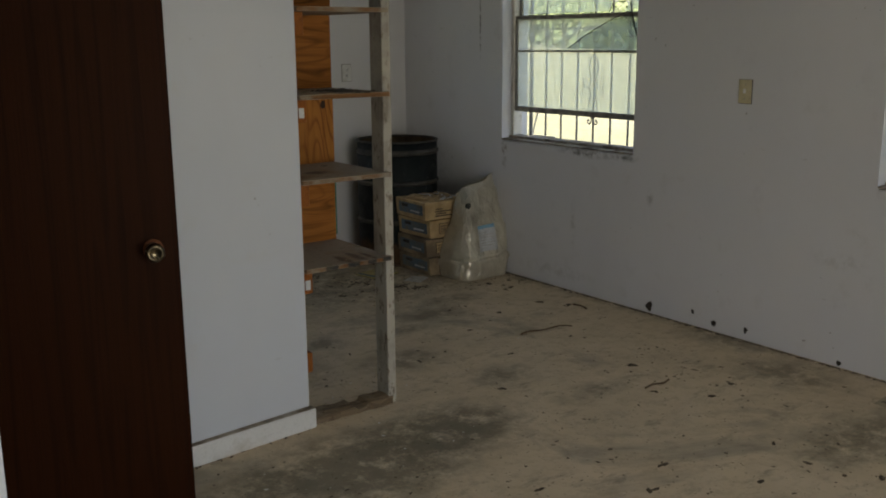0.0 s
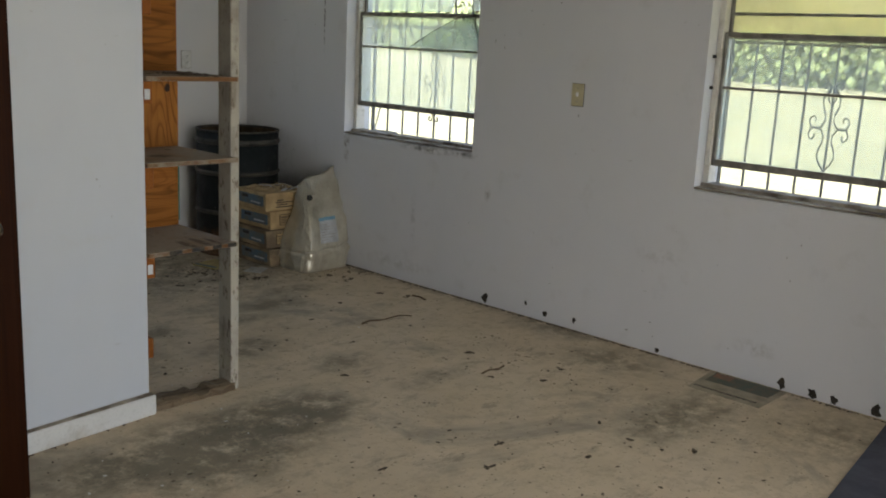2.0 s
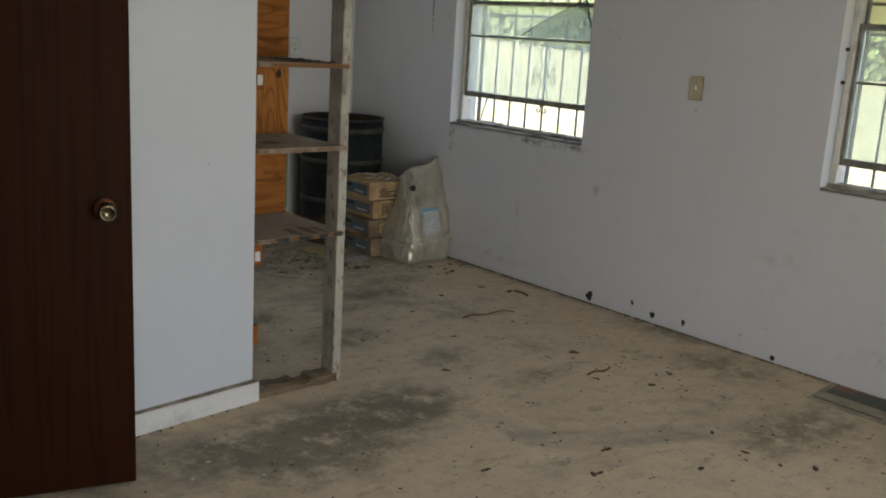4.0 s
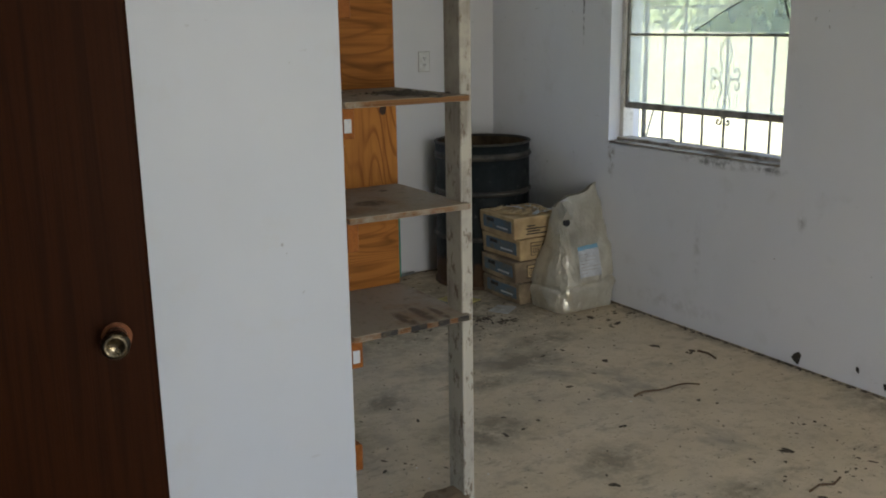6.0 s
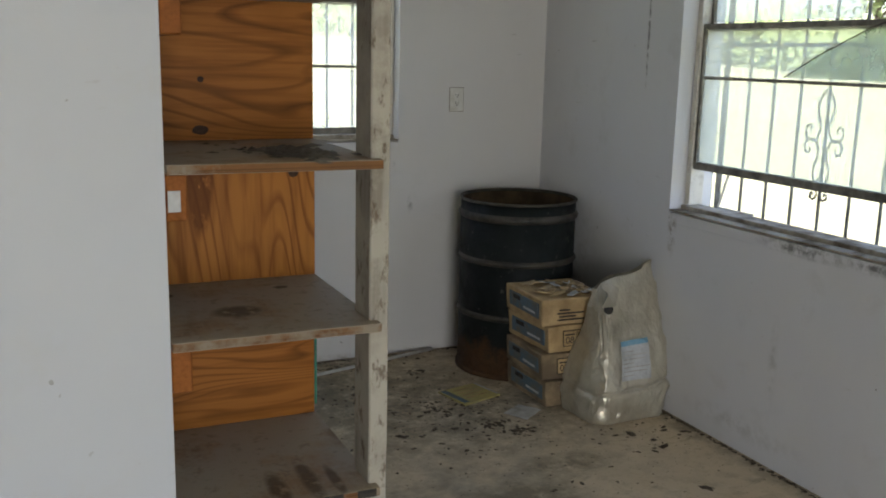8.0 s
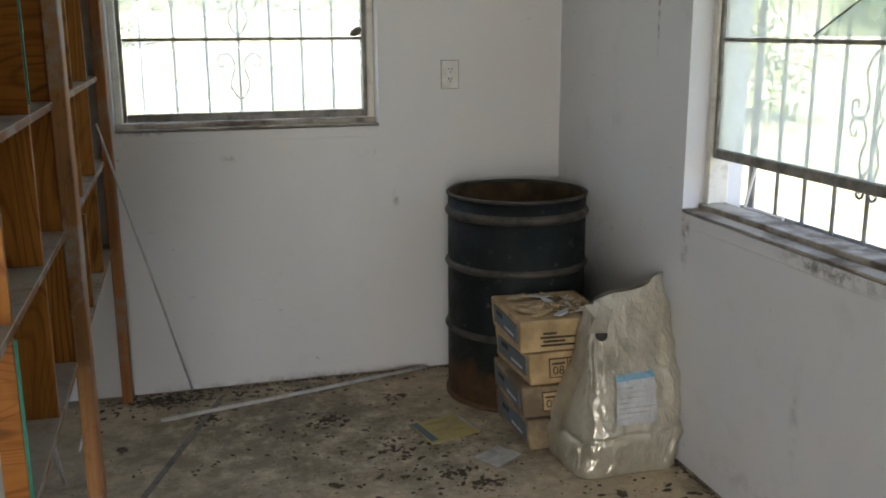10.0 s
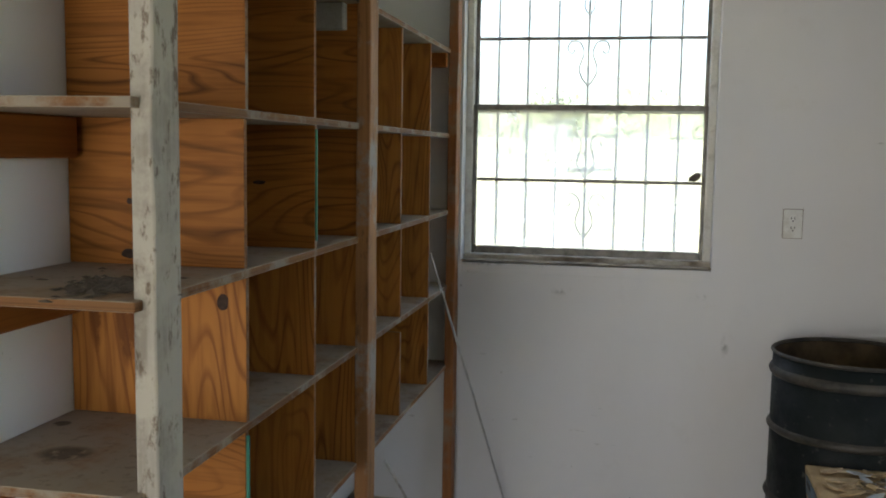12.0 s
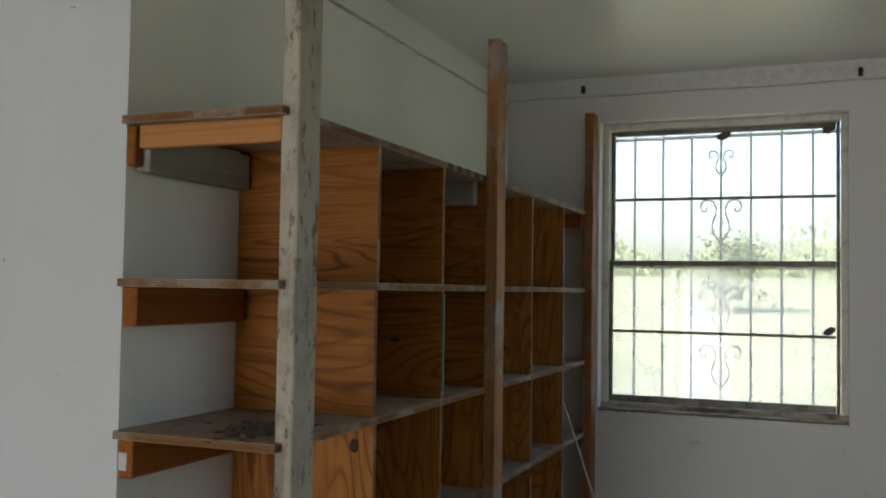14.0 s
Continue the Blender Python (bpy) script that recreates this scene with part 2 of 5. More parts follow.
shelf_top = wood("dusty_shelf_plywood", (0.29, 0.2, 0.13), (0.15, 0.095, 0.058), (6, 0.6, 6), 6, 0.62, (0.31, 0.26, 0.205), 0.4, chips=0.35, stains=[
    ((2.02, 3.22, 0.65), (0.025, 0.1, 0.05), (0.09, 0.055, 0.034), 1.8), ((2.09, 3.24, 0.65), (0.022, 0.13, 0.05), (0.09, 0.055, 0.034), 1.8), ((2.14, 3.22, 0.65), (0.014, 0.09, 0.05), (0.09, 0.055, 0.034), 1.8),
    ((1.97, 3.33, 0.997), (0.06, 0.05, 0.05), (0.07, 0.05, 0.036), 2.0), ((1.85, 3.5, 0.997), (0.02, 0.02, 0.05), (0.05, 0.036, 0.026), 3.5), ((2.1, 3.5, 0.997), (0.02, 0.016, 0.05), (0.05, 0.036, 0.026), 3.5)])
cleat_wood = wood("orange_pine", (0.29, 0.1, 0.022), (0.15, 0.045, 0.01), (14, 0.8, 14), 6, 0.55)
joist_wood = wood("pale_pine", (0.46, 0.22, 0.08), (0.3, 0.12, 0.04), (0.8, 14, 14), 6, 0.55)
post_wood = wood("weathered_stud", (0.36, 0.18, 0.075), (0.19, 0.09, 0.04), (16, 16, 0.7), 6, 0.65, (0.30, 0.27, 0.23), 0.04, chips=0.5)
stud_brown = wood("brown_stud", (0.30, 0.12, 0.042), (0.16, 0.06, 0.022), (16, 16, 0.7), 6, 0.6, (0.24, 0.16, 0.1), 0.05)
post_paint = wood("peeling_painted_stud", (0.36, 0.335, 0.29), (0.2, 0.175, 0.14), (14, 14, 1.6), 4, 0.75, (0.42, 0.395, 0.335), 0.3, chips=0.75)
grey_cleat = wood("grey_painted_pine", (0.30, 0.285, 0.255), (0.2, 0.185, 0.16), (14, 0.8, 14), 4, 0.7)
rotten = wood("rotten_sole_plate", (0.2, 0.15, 0.10), (0.06, 0.04, 0.025), (0.9, 14, 14), 6, 0.85, (0.24, 0.2, 0.16), 0.0, chips=0.8)
door_wood = wood("dark_lauan_veneer", (0.027, 0.0078, 0.0019), (0.0125, 0.0038, 0.0012), (26, 26, 0.9), 5, 0.5)
door_wood.node_tree.nodes["Principled BSDF"].inputs["Specular IOR Level"].default_value = 0.05
stick_bark = wood("dry_twig", (0.15, 0.10, 0.06), (0.07, 0.045, 0.025), (30, 30, 30), 5, 0.85)


def mottled(name, base, other, scale=8.0, lo=0.42, hi=0.66, rough=0.6, metal=0.0, spec=0.4, relief=0.2, fine=90, dist=0.002):
    m, nt, b = material(name, rough, metal, spec)
    v = coords(nt, vary=True)
    n = noise_tex(nt, v, scale, 6, 0.62)
    c = blend(nt, ramp(nt, n, (lo, (0.0,)), (hi, (1.0,))), base, other)
    f = noise_tex(nt, v, fine, 3, 0.6)
    c = blend(nt, ramp(nt, f, (0.5, (0.0,)), (0.75, (0.35,))), c, tuple(x * 0.6 for x in base))
    colour(nt, b, c)
    r = ramp(nt, n, (0.3, (max(rough - 0.12, 0.02),)), (0.7, (min(rough + 0.12, 1.0),)))
    nt.links.new(r, b.inputs["Roughness"])
    bump(nt, b, maths(nt, "ADD", n, maths(nt, "MULTIPLY", f, 0.2)), relief, dist)
    return m


aluminium = mottled("weathered_aluminium", (0.68, 0.66, 0.6), (0.42, 0.38, 0.32), 14, 0.5, 0.75, rough=0.5, metal=0.0)
frame_dark = mottled("grimy_sash_rail", (0.17, 0.155, 0.13), (0.085, 0.075, 0.06), 16, rough=0.6, metal=0.35)
sash_grey = mottled("grimy_grey_sash", (0.25, 0.235, 0.205), (0.13, 0.118, 0.1), 16, rough=0.6, metal=0.2)
iron = mottled("grey_painted_iron", (0.16, 0.165, 0.165), (0.1, 0.09, 0.08), 20, rough=0.55)
iron_dark = mottled("dark_painted_iron", (0.06, 0.06, 0.062), (0.1, 0.075, 0.055), 20, rough=0.55)
sill_grime = mottled("grimy_sill", (0.40, 0.355, 0.29), (0.14, 0.11, 0.08), 7, 0.44, 0.62, rough=0.92, spec=0.1)
white_trim = mottled("dirty_white_trim", (0.66, 0.66, 0.645), (0.42, 0.38, 0.32), 6, 0.52, 0.8, rough=0.5)
outside_wall = mottled("exterior_stucco", (0.62, 0.6, 0.55), (0.5, 0.47, 0.42), 3, rough=0.85)
metal_rod = mottled("dull_galvanised_rod", (0.55, 0.55, 0.54), (0.4, 0.39, 0.36), 20, rough=0.5, metal=0.1)
strip_metal = mottled("dusty_metal_strip", (0.24, 0.22, 0.19), (0.16, 0.14, 0.12), 20, rough=0.6, metal=0.3)
cable_white = mottled("painted_cable", (0.55, 0.54, 0.5), (0.4, 0.38, 0.35), 10, rough=0.6)
black_plastic = mottled("black_box", (0.018, 0.018, 0.017), (0.03, 0.026, 0.022), 20, rough=0.6)
porcelain = mottled("porcelain", (0.6, 0.6, 0.58), (0.45, 0.43, 0.4), 18, rough=0.3)
plate_white = mottled("white_plastic_plate", (0.7, 0.7, 0.68), (0.58, 0.56, 0.52), 20, rough=0.4)
plate_beige = mottled("beige_plastic_plate", (0.55, 0.49, 0.32), (0.45, 0.39, 0.25), 20, rough=0.4)
slot_black = mottled("slot_dark", (0.02, 0.02, 0.02), (0.03, 0.03, 0.03), 20, rough=0.7)
brass = mottled("tarnished_brass", (0.2, 0.16, 0.1), (0.06, 0.05, 0.036), 34, 0.4, 0.6, rough=0.3, metal=1.0)
steel = mottled("worn_steel", (0.4, 0.38, 0.33), (0.2, 0.18, 0.15), 34, rough=0.35, metal=1.0)
knot_wood = mottled("dark_knot", (0.045, 0.018, 0.007), (0.02, 0.01, 0.006), 90, rough=0.7)
bare_wood = mottled("bare_bored_wood", (0.2, 0.07, 0.025), (0.12, 0.04, 0.015), 40, rough=0.8)
cardboard = mottled("dusty_cardboard", (0.52, 0.37, 0.19), (0.33, 0.225, 0.115), 9, rough=0.85)
cardboard_dark = mottled("water_stained_cardboard", (0.36, 0.27, 0.16), (0.17, 0.125, 0.08), 6, 0.36, 0.58, rough=0.88)
torn_card = mottled("torn_cardboard", (0.6, 0.46, 0.28), (0.32, 0.21, 0.11), 18, rough=0.9)
ink_black = mottled("printed_black", (0.025, 0.023, 0.021), (0.09, 0.075, 0.055), 30, 0.5, 0.7, rough=0.8)
ink_blue = mottled("faded_blue_print", (0.10, 0.155, 0.2), (0.16, 0.15, 0.12), 16, rough=0.8)
label_white = mottled("grey_white_paper", (0.56, 0.58, 0.6), (0.42, 0.43, 0.44), 16, rough=0.75)
label_blue = mottled("light_blue_print", (0.16, 0.38, 0.55), (0.26, 0.44, 0.55), 20, rough=0.7)
paper_yellow = mottled("yellow_cover", (0.46, 0.38, 0.13), (0.36, 0.32, 0.16), 18, rough=0.6)
paper_grey = mottled("dusty_paper", (0.5, 0.49, 0.47), (0.33, 0.31, 0.28), 14, rough=0.8)
paper_news = mottled("yellowed_flyer", (0.37, 0.32, 0.235), (0.26, 0.235, 0.18), 14, rough=0.85)
news_green = mottled("flyer_dark_picture", (0.09, 0.11, 0.09), (0.16, 0.13, 0.1), 26, rough=0.8)
news_red = mottled("flyer_red_picture", (0.26, 0.13, 0.09), (0.18, 0.13, 0.1), 26, rough=0.8)
mat_blue = mottled("blue_grey_vinyl", (0.07, 0.073, 0.1), (0.055, 0.056, 0.075), 6, rough=0.7)
mud = mottled("dark_mud", (0.03, 0.024, 0.018), (0.05, 0.04, 0.028), 40, rough=0.95)
crumb = mottled("dry_leaf_crumbs", (0.06, 0.045, 0.03), (0.13, 0.1, 0.068), 30, rough=0.95)
nest = mottled("grey_brown_nest_litter", (0.13, 0.11, 0.085), (0.06, 0.05, 0.04), 40, rough=0.95)
sash_green = mottled("green_paint", (0.03, 0.22, 0.15), (0.03, 0.15, 0.11), 30, rough=0.6)


def drum_material():
    m, nt, b = material("black_drum_paint", 0.6, 0.0, 0.25)
    v = coords(nt)
    sep = nt.nodes.new("ShaderNodeSeparateXYZ")
    nt.links.new(v, sep.inputs[0])
    n = noise_tex(nt, v, 9, 7, 0.7)
    low = maths(nt, "MULTIPLY_ADD", sep.outputs["Z"], -2.4, 0.62)
    rust = ramp(nt, maths(nt, "ADD", n, maths(nt, "MAXIMUM", low, -0.12)), (0.66, (0.0,)), (0.80, (1.0,)))
    tone = blend(nt, ramp(nt, noise_tex(nt, v, 2.5, 4), (0.4, (0.0,)), (0.7, (1.0,))), (0.006, 0.0085, 0.0085), (0.013, 0.0175, 0.017))
    scuff = ramp(nt, noise_tex(nt, v, 24, 5, 0.7), (0.62, (0.0,)), (0.72, (0.6,)))
    c = blend(nt, scuff, tone, (0.12, 0.115, 0.10))
    c = blend(nt, rust, c, blend(nt, noise_tex(nt, v, 40, 4), (0.12, 0.066, 0.034), (0.04, 0.022, 0.012)))
    colour(nt, b, c)
    nt.links.new(ramp(nt, n, (0.4, (0.5,)), (0.7, (0.85,))), b.inputs["Roughness"])
    bump(nt, b, n, 0.2, 0.002)
    return m


drum_paint = drum_material()
drum_rust = mottled("rusty_drum_inside", (0.085, 0.055, 0.026), (0.04, 0.027, 0.014), 9, rough=0.9)
# scuffs, and brownish highlights on ribs and rim, painted as a lighter colour
drum_rib = mottled("scuffed_highlit_drum_rib", (0.062, 0.053, 0.042), (0.022, 0.021, 0.018), 12, rough=0.55)


def bag_material():
    m, nt, b = material("silvery_woven_plastic", 0.3, 0.0, 0.5)
    v = coords(nt)
    n = noise_tex(nt, v, 7, 6, 0.65)
    c = blend(nt, ramp(nt, n, (0.38, (0.0,)), (0.68, (1.0,))), (0.60, 0.57, 0.475), (0.45, 0.41, 0.325))
    grime = ramp(nt, noise_tex(nt, v, 3.4, 4), (0.52, (0.0,)), (0.75, (0.6,)))
    c = blend(nt, grime, c, (0.2, 0.17, 0.12))
    colour(nt, b, c)
    b.inputs["Metallic"].default_value = 0.48
    height = None
    for scale, amount in ((7.0, 1.0), (17.0, 0.42), (42.0, 0.16)):       # crumpled film: flat facets that meet in creases
        cell, warp, off = nt.nodes.new("ShaderNodeTexVoronoi"), nt.nodes.new("ShaderNodeTexNoise"), nt.nodes.new("ShaderNodeVectorMath")
        cell.inputs["Scale"].default_value, warp.inputs["Scale"].default_value = scale, scale * 0.6
        off.operation, off.inputs[1].default_value = "MULTIPLY_ADD", (0.09, 0.09, 0.09)
        v2 = coords(nt, (1, 1, 0.62))
        nt.links.new(v2, warp.inputs["Vector"]), nt.links.new(warp.outputs["Color"], off.inputs[0])
        nt.links.new(v2, off.inputs[2]), nt.links.new(off.outputs[0], cell.inputs["Vector"])
        one = maths(nt, "MULTIPLY", cell.outputs["Distance"], amount)
        height = one if height is None else maths(nt, "ADD", height, one)
    bump(nt, b, height, 0.7, 0.024)
    return m


bag_plastic = bag_material()


def glass_material(name, haze, tint, film_colour=(0.82, 0.82, 0.76)):
    """A dirty pane: clear glass with a thin film of dust."""
    m = bpy.data.materials.new(name)
    m.use_nodes = True
    nt = m.node_tree
    nt.nodes.remove(nt.nodes["Principled BSDF"])
    out = nt.nodes["Material Output"]
    clear, gloss, dust, dust2 = (nt.nodes.new("ShaderNodeBsdf" + k) for k in ("Transparent", "Glossy", "Translucent", "Diffuse"))
    gloss.inputs["Roughness"].default_value = 0.03
    clear.inputs[0].default_value = (*tint, 1)
    dust.inputs[0].default_value = dust2.inputs[0].default_value = (*film_colour, 1)
    film, one, two = (nt.nodes.new("ShaderNodeMixShader") for _ in range(3))
    film.inputs[0].default_value = 0.35
    nt.links.new(dust.outputs[0], film.inputs[1]), nt.links.new(dust2.outputs[0], film.inputs[2])
    v = coords(nt)
    amount = ramp(nt, noise_tex(nt, v, 4.5, 6, 0.65), (0.3, (haze * 0.9,)), (0.75, (min(haze * 1.12, 0.95),)))
    nt.links.new(amount, one.inputs[0])
    nt.links.new(clear.outputs[0], one.inputs[1]), nt.links.new(film.outputs[0], one.inputs[2])
    two.inputs[0].default_value = 0.03
    nt.links.new(one.outputs[0], two.inputs[1]), nt.links.new(gloss.outputs[0], two.inputs[2])
    nt.links.new(two.outputs[0], out.inputs[0])
    return m


# the film is dust, thickened to put distance haze over the view
glass_clear = glass_material("dusty_glass", 0.22, (0.95, 0.97, 0.96))
glass_hazy = glass_material("milky_dusty_glass", 0.33, (0.93, 0.97, 0.95))
glass_film = glass_material("filmy_dusty_glass", 0.28, (0.94, 0.97, 0.97), (0.86, 0.88, 0.88))
# tint and film dim and soften the overbright view of window 3
glass_view = glass_material("view_dimming_glass", 0.22, (0.84, 0.88, 0.85))
glass_yellow = glass_material("yellowed_glass", 0.6, (0.9, 0.86, 0.62), (0.82, 0.75, 0.48))
glass_shard = glass_material("broken_dirty_glass", 0.25, (0.74, 0.79, 0.76))
bulb_glass = mottled("frosted_bulb", (0.55, 0.55, 0.54), (0.45, 0.44, 0.42), 12, rough=0.25, relief=0.02)


def grass_material():
    m, nt, b = material("dry_summer_grass", 0.9, 0, 0.1)
    v = coords(nt)
    c = ramp(nt, noise_tex(nt, v, 0.12, 6, 0.7), (0.35, (0.18, 0.18, 0.115)), (0.65, (0.245, 0.235, 0.16)))
    c = blend(nt, ramp(nt, noise_tex(nt, v, 9, 5), (0.4, (0.0,)), (0.7, (0.6,))), c, (0.13, 0.145, 0.08))
    colour(nt, b, c)
    bump(nt, b, noise_tex(nt, v, 14, 5), 0.6, 0.06)
    return m


grass = grass_material()
leaf_green = mottled("foliage", (0.12, 0.155, 0.065), (0.14, 0.175, 0.07), 2, rough=0.7)
# paler green, with the haze of distance put into the colour
leaf_far = mottled("hazed_far_foliage", (0.14, 0.165, 0.085), (0.16, 0.185, 0.095), 1, rough=0.8)
bark = mottled("bark", (0.11, 0.085, 0.06), (0.06, 0.05, 0.04), 6, rough=0.95)


# ---- building helpers ----
def part(name, bm, mat, parent=None, label="", smooth=False):
    """One mesh object from a bmesh in world places, under a thing or a part."""
    bmesh.ops.recalc_face_normals(bm, faces=bm.faces)
    me = bpy.data.meshes.new(name)
    bm.to_mesh(me)
    bm.free()
    for mt in (mat if isinstance(mat, (list, tuple)) else [mat]):
        me.materials.append(mt)
    if smooth:
        for p in me.polygons:
            p.use_smooth = True
    ob = new(name, me)
    if parent is not None:
        ob.parent = parent
        ob.matrix_parent_inverse = parent.matrix_basis.inverted() if parent.parent is None else Matrix.Identity(4)
    if label:
        ob["label"] = label
    return ob


def thing(name, at, label, category, group="", kind=""):
    e = new(name)
    e.empty_display_size = 0.05
    e.matrix_basis = Matrix.Translation(at)
    return tagged(e, label, category, group, kind)


def box(bm, x0, x1, y0, y1, z0, z1, bevel=0.0, m=None, mat=0, seg=1):
    ret = bmesh.ops.create_cube(bm, size=1.0)
    vs = ret["verts"]
    for v in vs:
        v.co = Vector(((x0 + x1) / 2 + v.co.x * (x1 - x0), (y0 + y1) / 2 + v.co.y * (y1 - y0), (z0 + z1) / 2 + v.co.z * (z1 - z0)))
        if m is not None:
            v.co = m @ v.co
    faces = {f for v in vs for f in v.link_faces}
    for f in faces:
        f.material_index = mat
    if bevel:
        bmesh.ops.bevel(bm, geom=list({e for v in vs for e in v.link_edges}), offset=bevel, segments=seg, affect="EDGES", profile=0.5)


def boxes(*args, **kw):
    bm = bmesh.new()
    box(bm, *args, **kw)
    return bm


def tube(bm, pts, r, n=8, closed_ends=True):
    """A round bar along a line of points."""
    pts = [Vector(p) for p in pts]
    rings = []
    side = None
    for i, p in enumerate(pts):
        d = (pts[min(i + 1, len(pts) - 1)] - pts[max(i - 1, 0)]).normalized()
        ref = side if side is not None else (Vector((0, 0, 1)) if abs(d.z) < 0.9 else Vector((1, 0, 0)))
        a = d.cross(ref).normalized()
        b = d.cross(a).normalized()
        side = ref
        rr = r[i] if isinstance(r, (list, tuple)) else r
        rings.append([bm.verts.new(p + rr * (math.cos(2 * math.pi * k / n) * a + math.sin(2 * math.pi * k / n) * b)) for k in range(n)])
    for q, s in zip(rings, rings[1:]):
        for k in range(n):
            bm.faces.new((q[k], q[(k + 1) % n], s[(k + 1) % n], s[k]))
    if closed_ends:
        bm.faces.new(rings[0])
        bm.faces.new(rings[-1][::-1])
    return bm


def lathe(bm, profile, at, n=40, m=None, mat=0):
    """A turned shape from (radius, height) pairs round an upright axis."""
    rings = []
    for r, z in profile:
        ring = []
        for k in range(n):
            a = 2 * math.pi * k / n
            co = Vector((r * math.cos(a), r * math.sin(a), z))
            ring.append(bm.verts.new((m @ co if m is not None else co) + Vector(at)))
        rings.append(ring)
    for q, s in zip(rings, rings[1:]):
        for k in range(n):
            f = bm.faces.new((q[k], q[(k + 1) % n], s[(k + 1) % n], s[k]))
            f.material_index = mat
    return bm


def slab(name, axis, at, depth, u0, u1, z0, z1, mats, label, holes=()):
    """A wall with real openings. axis 'x': stands at x = at and runs along y; depth may be negative."""
    bm = bmesh.new()
    us = sorted({u0, u1, *(h[0] for h in holes), *(h[1] for h in holes)})
    zs = sorted({z0, z1, *(h[2] for h in holes), *(h[3] for h in holes)})

    def solid(i, j):
        if not (0 <= i < len(us) - 1 and 0 <= j < len(zs) - 1):
            return False
        u, z = (us[i] + us[i + 1]) / 2, (zs[j] + zs[j + 1]) / 2
        return not any(h[0] < u < h[1] and h[2] < z < h[3] for h in holes)

    def p(u, z, d):
        return bm.verts.new((at + d, u, z) if axis == "x" else (u, at + d, z))

    def quad(c, mat):
        bm.faces.new([p(*q) for q in c]).material_index = mat

    for i in range(len(us) - 1):
        for j in range(len(zs) - 1):
            if not solid(i, j):
                continue
            a, b, c, d = us[i], us[i + 1], zs[j], zs[j + 1]
            quad(((a, c, 0), (b, c, 0), (b, d, 0), (a, d, 0)), 0)
            quad(((a, c, depth), (b, c, depth), (b, d, depth), (a, d, depth)), len(mats) - 1)
            for di, dj, e in ((-1, 0, ((a, c), (a, d))), (1, 0, ((b, c), (b, d))), (0, -1, ((a, c), (b, c))), (0, 1, ((a, d), (b, d)))):
                if not solid(i + di, j + dj):
                    (ua, za), (ub, zb) = e
                    quad(((ua, za, 0), (ub, zb, 0), (ub, zb, depth), (ua, za, depth)), 0)
    bmesh.ops.remove_doubles(bm, verts=bm.verts, dist=1e-5)
    return tagged(part(name, bm, mats), label, "wall", kind="structure")


# ---- the room ----
W1 = (3.585, 4.725, 0.885, 2.36)
W3 = (1.01, 2.15, 0.868, 2.36)
W2 = (2.255, 3.312, 1.098, 2.412)
T = 0.22
DROP = 0.05     # the outer sills lie lower than the inner ones


def lowered(w):
    return (w[0], w[1], w[2] - DROP, w[3])


bm = boxes(FARWEST, E, SOUTH, N, -0.12, 0.0)
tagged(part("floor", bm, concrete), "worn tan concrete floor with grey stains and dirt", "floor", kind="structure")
bm = boxes(FARWEST, E + T, SOUTH - T, N + T, CEIL, CEIL + 0.14)
tagged(part("ceiling", bm, ceiling_paint), "off-white painted plaster ceiling, slightly stained", "ceiling", kind="structure")
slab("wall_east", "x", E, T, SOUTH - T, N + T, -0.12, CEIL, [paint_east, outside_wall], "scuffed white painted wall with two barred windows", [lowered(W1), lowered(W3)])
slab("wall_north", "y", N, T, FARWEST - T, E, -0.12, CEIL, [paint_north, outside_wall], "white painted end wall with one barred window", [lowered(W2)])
slab("wall_west", "x", W, -0.11, P + 0.11, N, 0, CEIL, [paint_lit_west, paint], "white painted wall behind the plywood shelves")
partition = slab("wall_partition", "y", P, 0.11, 0.40, W, 0, CEIL, [paint, paint_lit_west], "white painted partition wall ending in a corner")
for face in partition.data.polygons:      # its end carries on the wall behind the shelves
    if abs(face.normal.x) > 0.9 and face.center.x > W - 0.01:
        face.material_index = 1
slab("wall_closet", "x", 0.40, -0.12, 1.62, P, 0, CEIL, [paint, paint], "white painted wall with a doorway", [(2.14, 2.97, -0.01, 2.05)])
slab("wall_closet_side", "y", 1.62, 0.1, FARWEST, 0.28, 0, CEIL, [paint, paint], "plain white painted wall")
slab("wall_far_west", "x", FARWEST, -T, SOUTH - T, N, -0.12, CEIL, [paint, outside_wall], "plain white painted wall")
# the opening is assumed, to let the fill light in
slab("wall_south", "y", SOUTH, -T, FARWEST, E, -0.12, CEIL, [paint, outside_wall], "white painted wall with an assumed doorway, out of view", [(0.4, 2.2, 0.0, 2.1)])

# unseen wall, added to keep the south lamp's light off the southeast corner
slab("wall_return", "y", -0.25, -0.12, 2.78, E, 0, CEIL, [paint, paint], "plain white wall added out of view to shade the corner")

bm = boxes(0.40, W + 0.012, P - 0.016, P - 0.0005, 0, 0.082, 0.004)
bb = part("baseboard", bm, white_trim)
gap = part("joint", boxes(0.401, W + 0.006, P - 0.013, P - 0.0005, 0.0825, 0.0845), sill_grime, bb, "dirty joint along the top")
for ob in (partition, bb, gap):      # the partition runs slightly askew
    for v in ob.data.vertices:
        v.co.y -= 0.12 * max(W - v.co.x, 0)
for ob in (bb, gap):                 # and its board stands off a little at the free end
    for v in ob.data.vertices:
        v.co.y -= 0.02 * max(1 - (W - v.co.x) / 0.7, 0) if v.co.y < P - 0.004 - 0.12 * max(W - v.co.x, 0) else 0.0
tagged(bb, "white painted wooden baseboard with a rounded top", "baseboard", kind="structure")


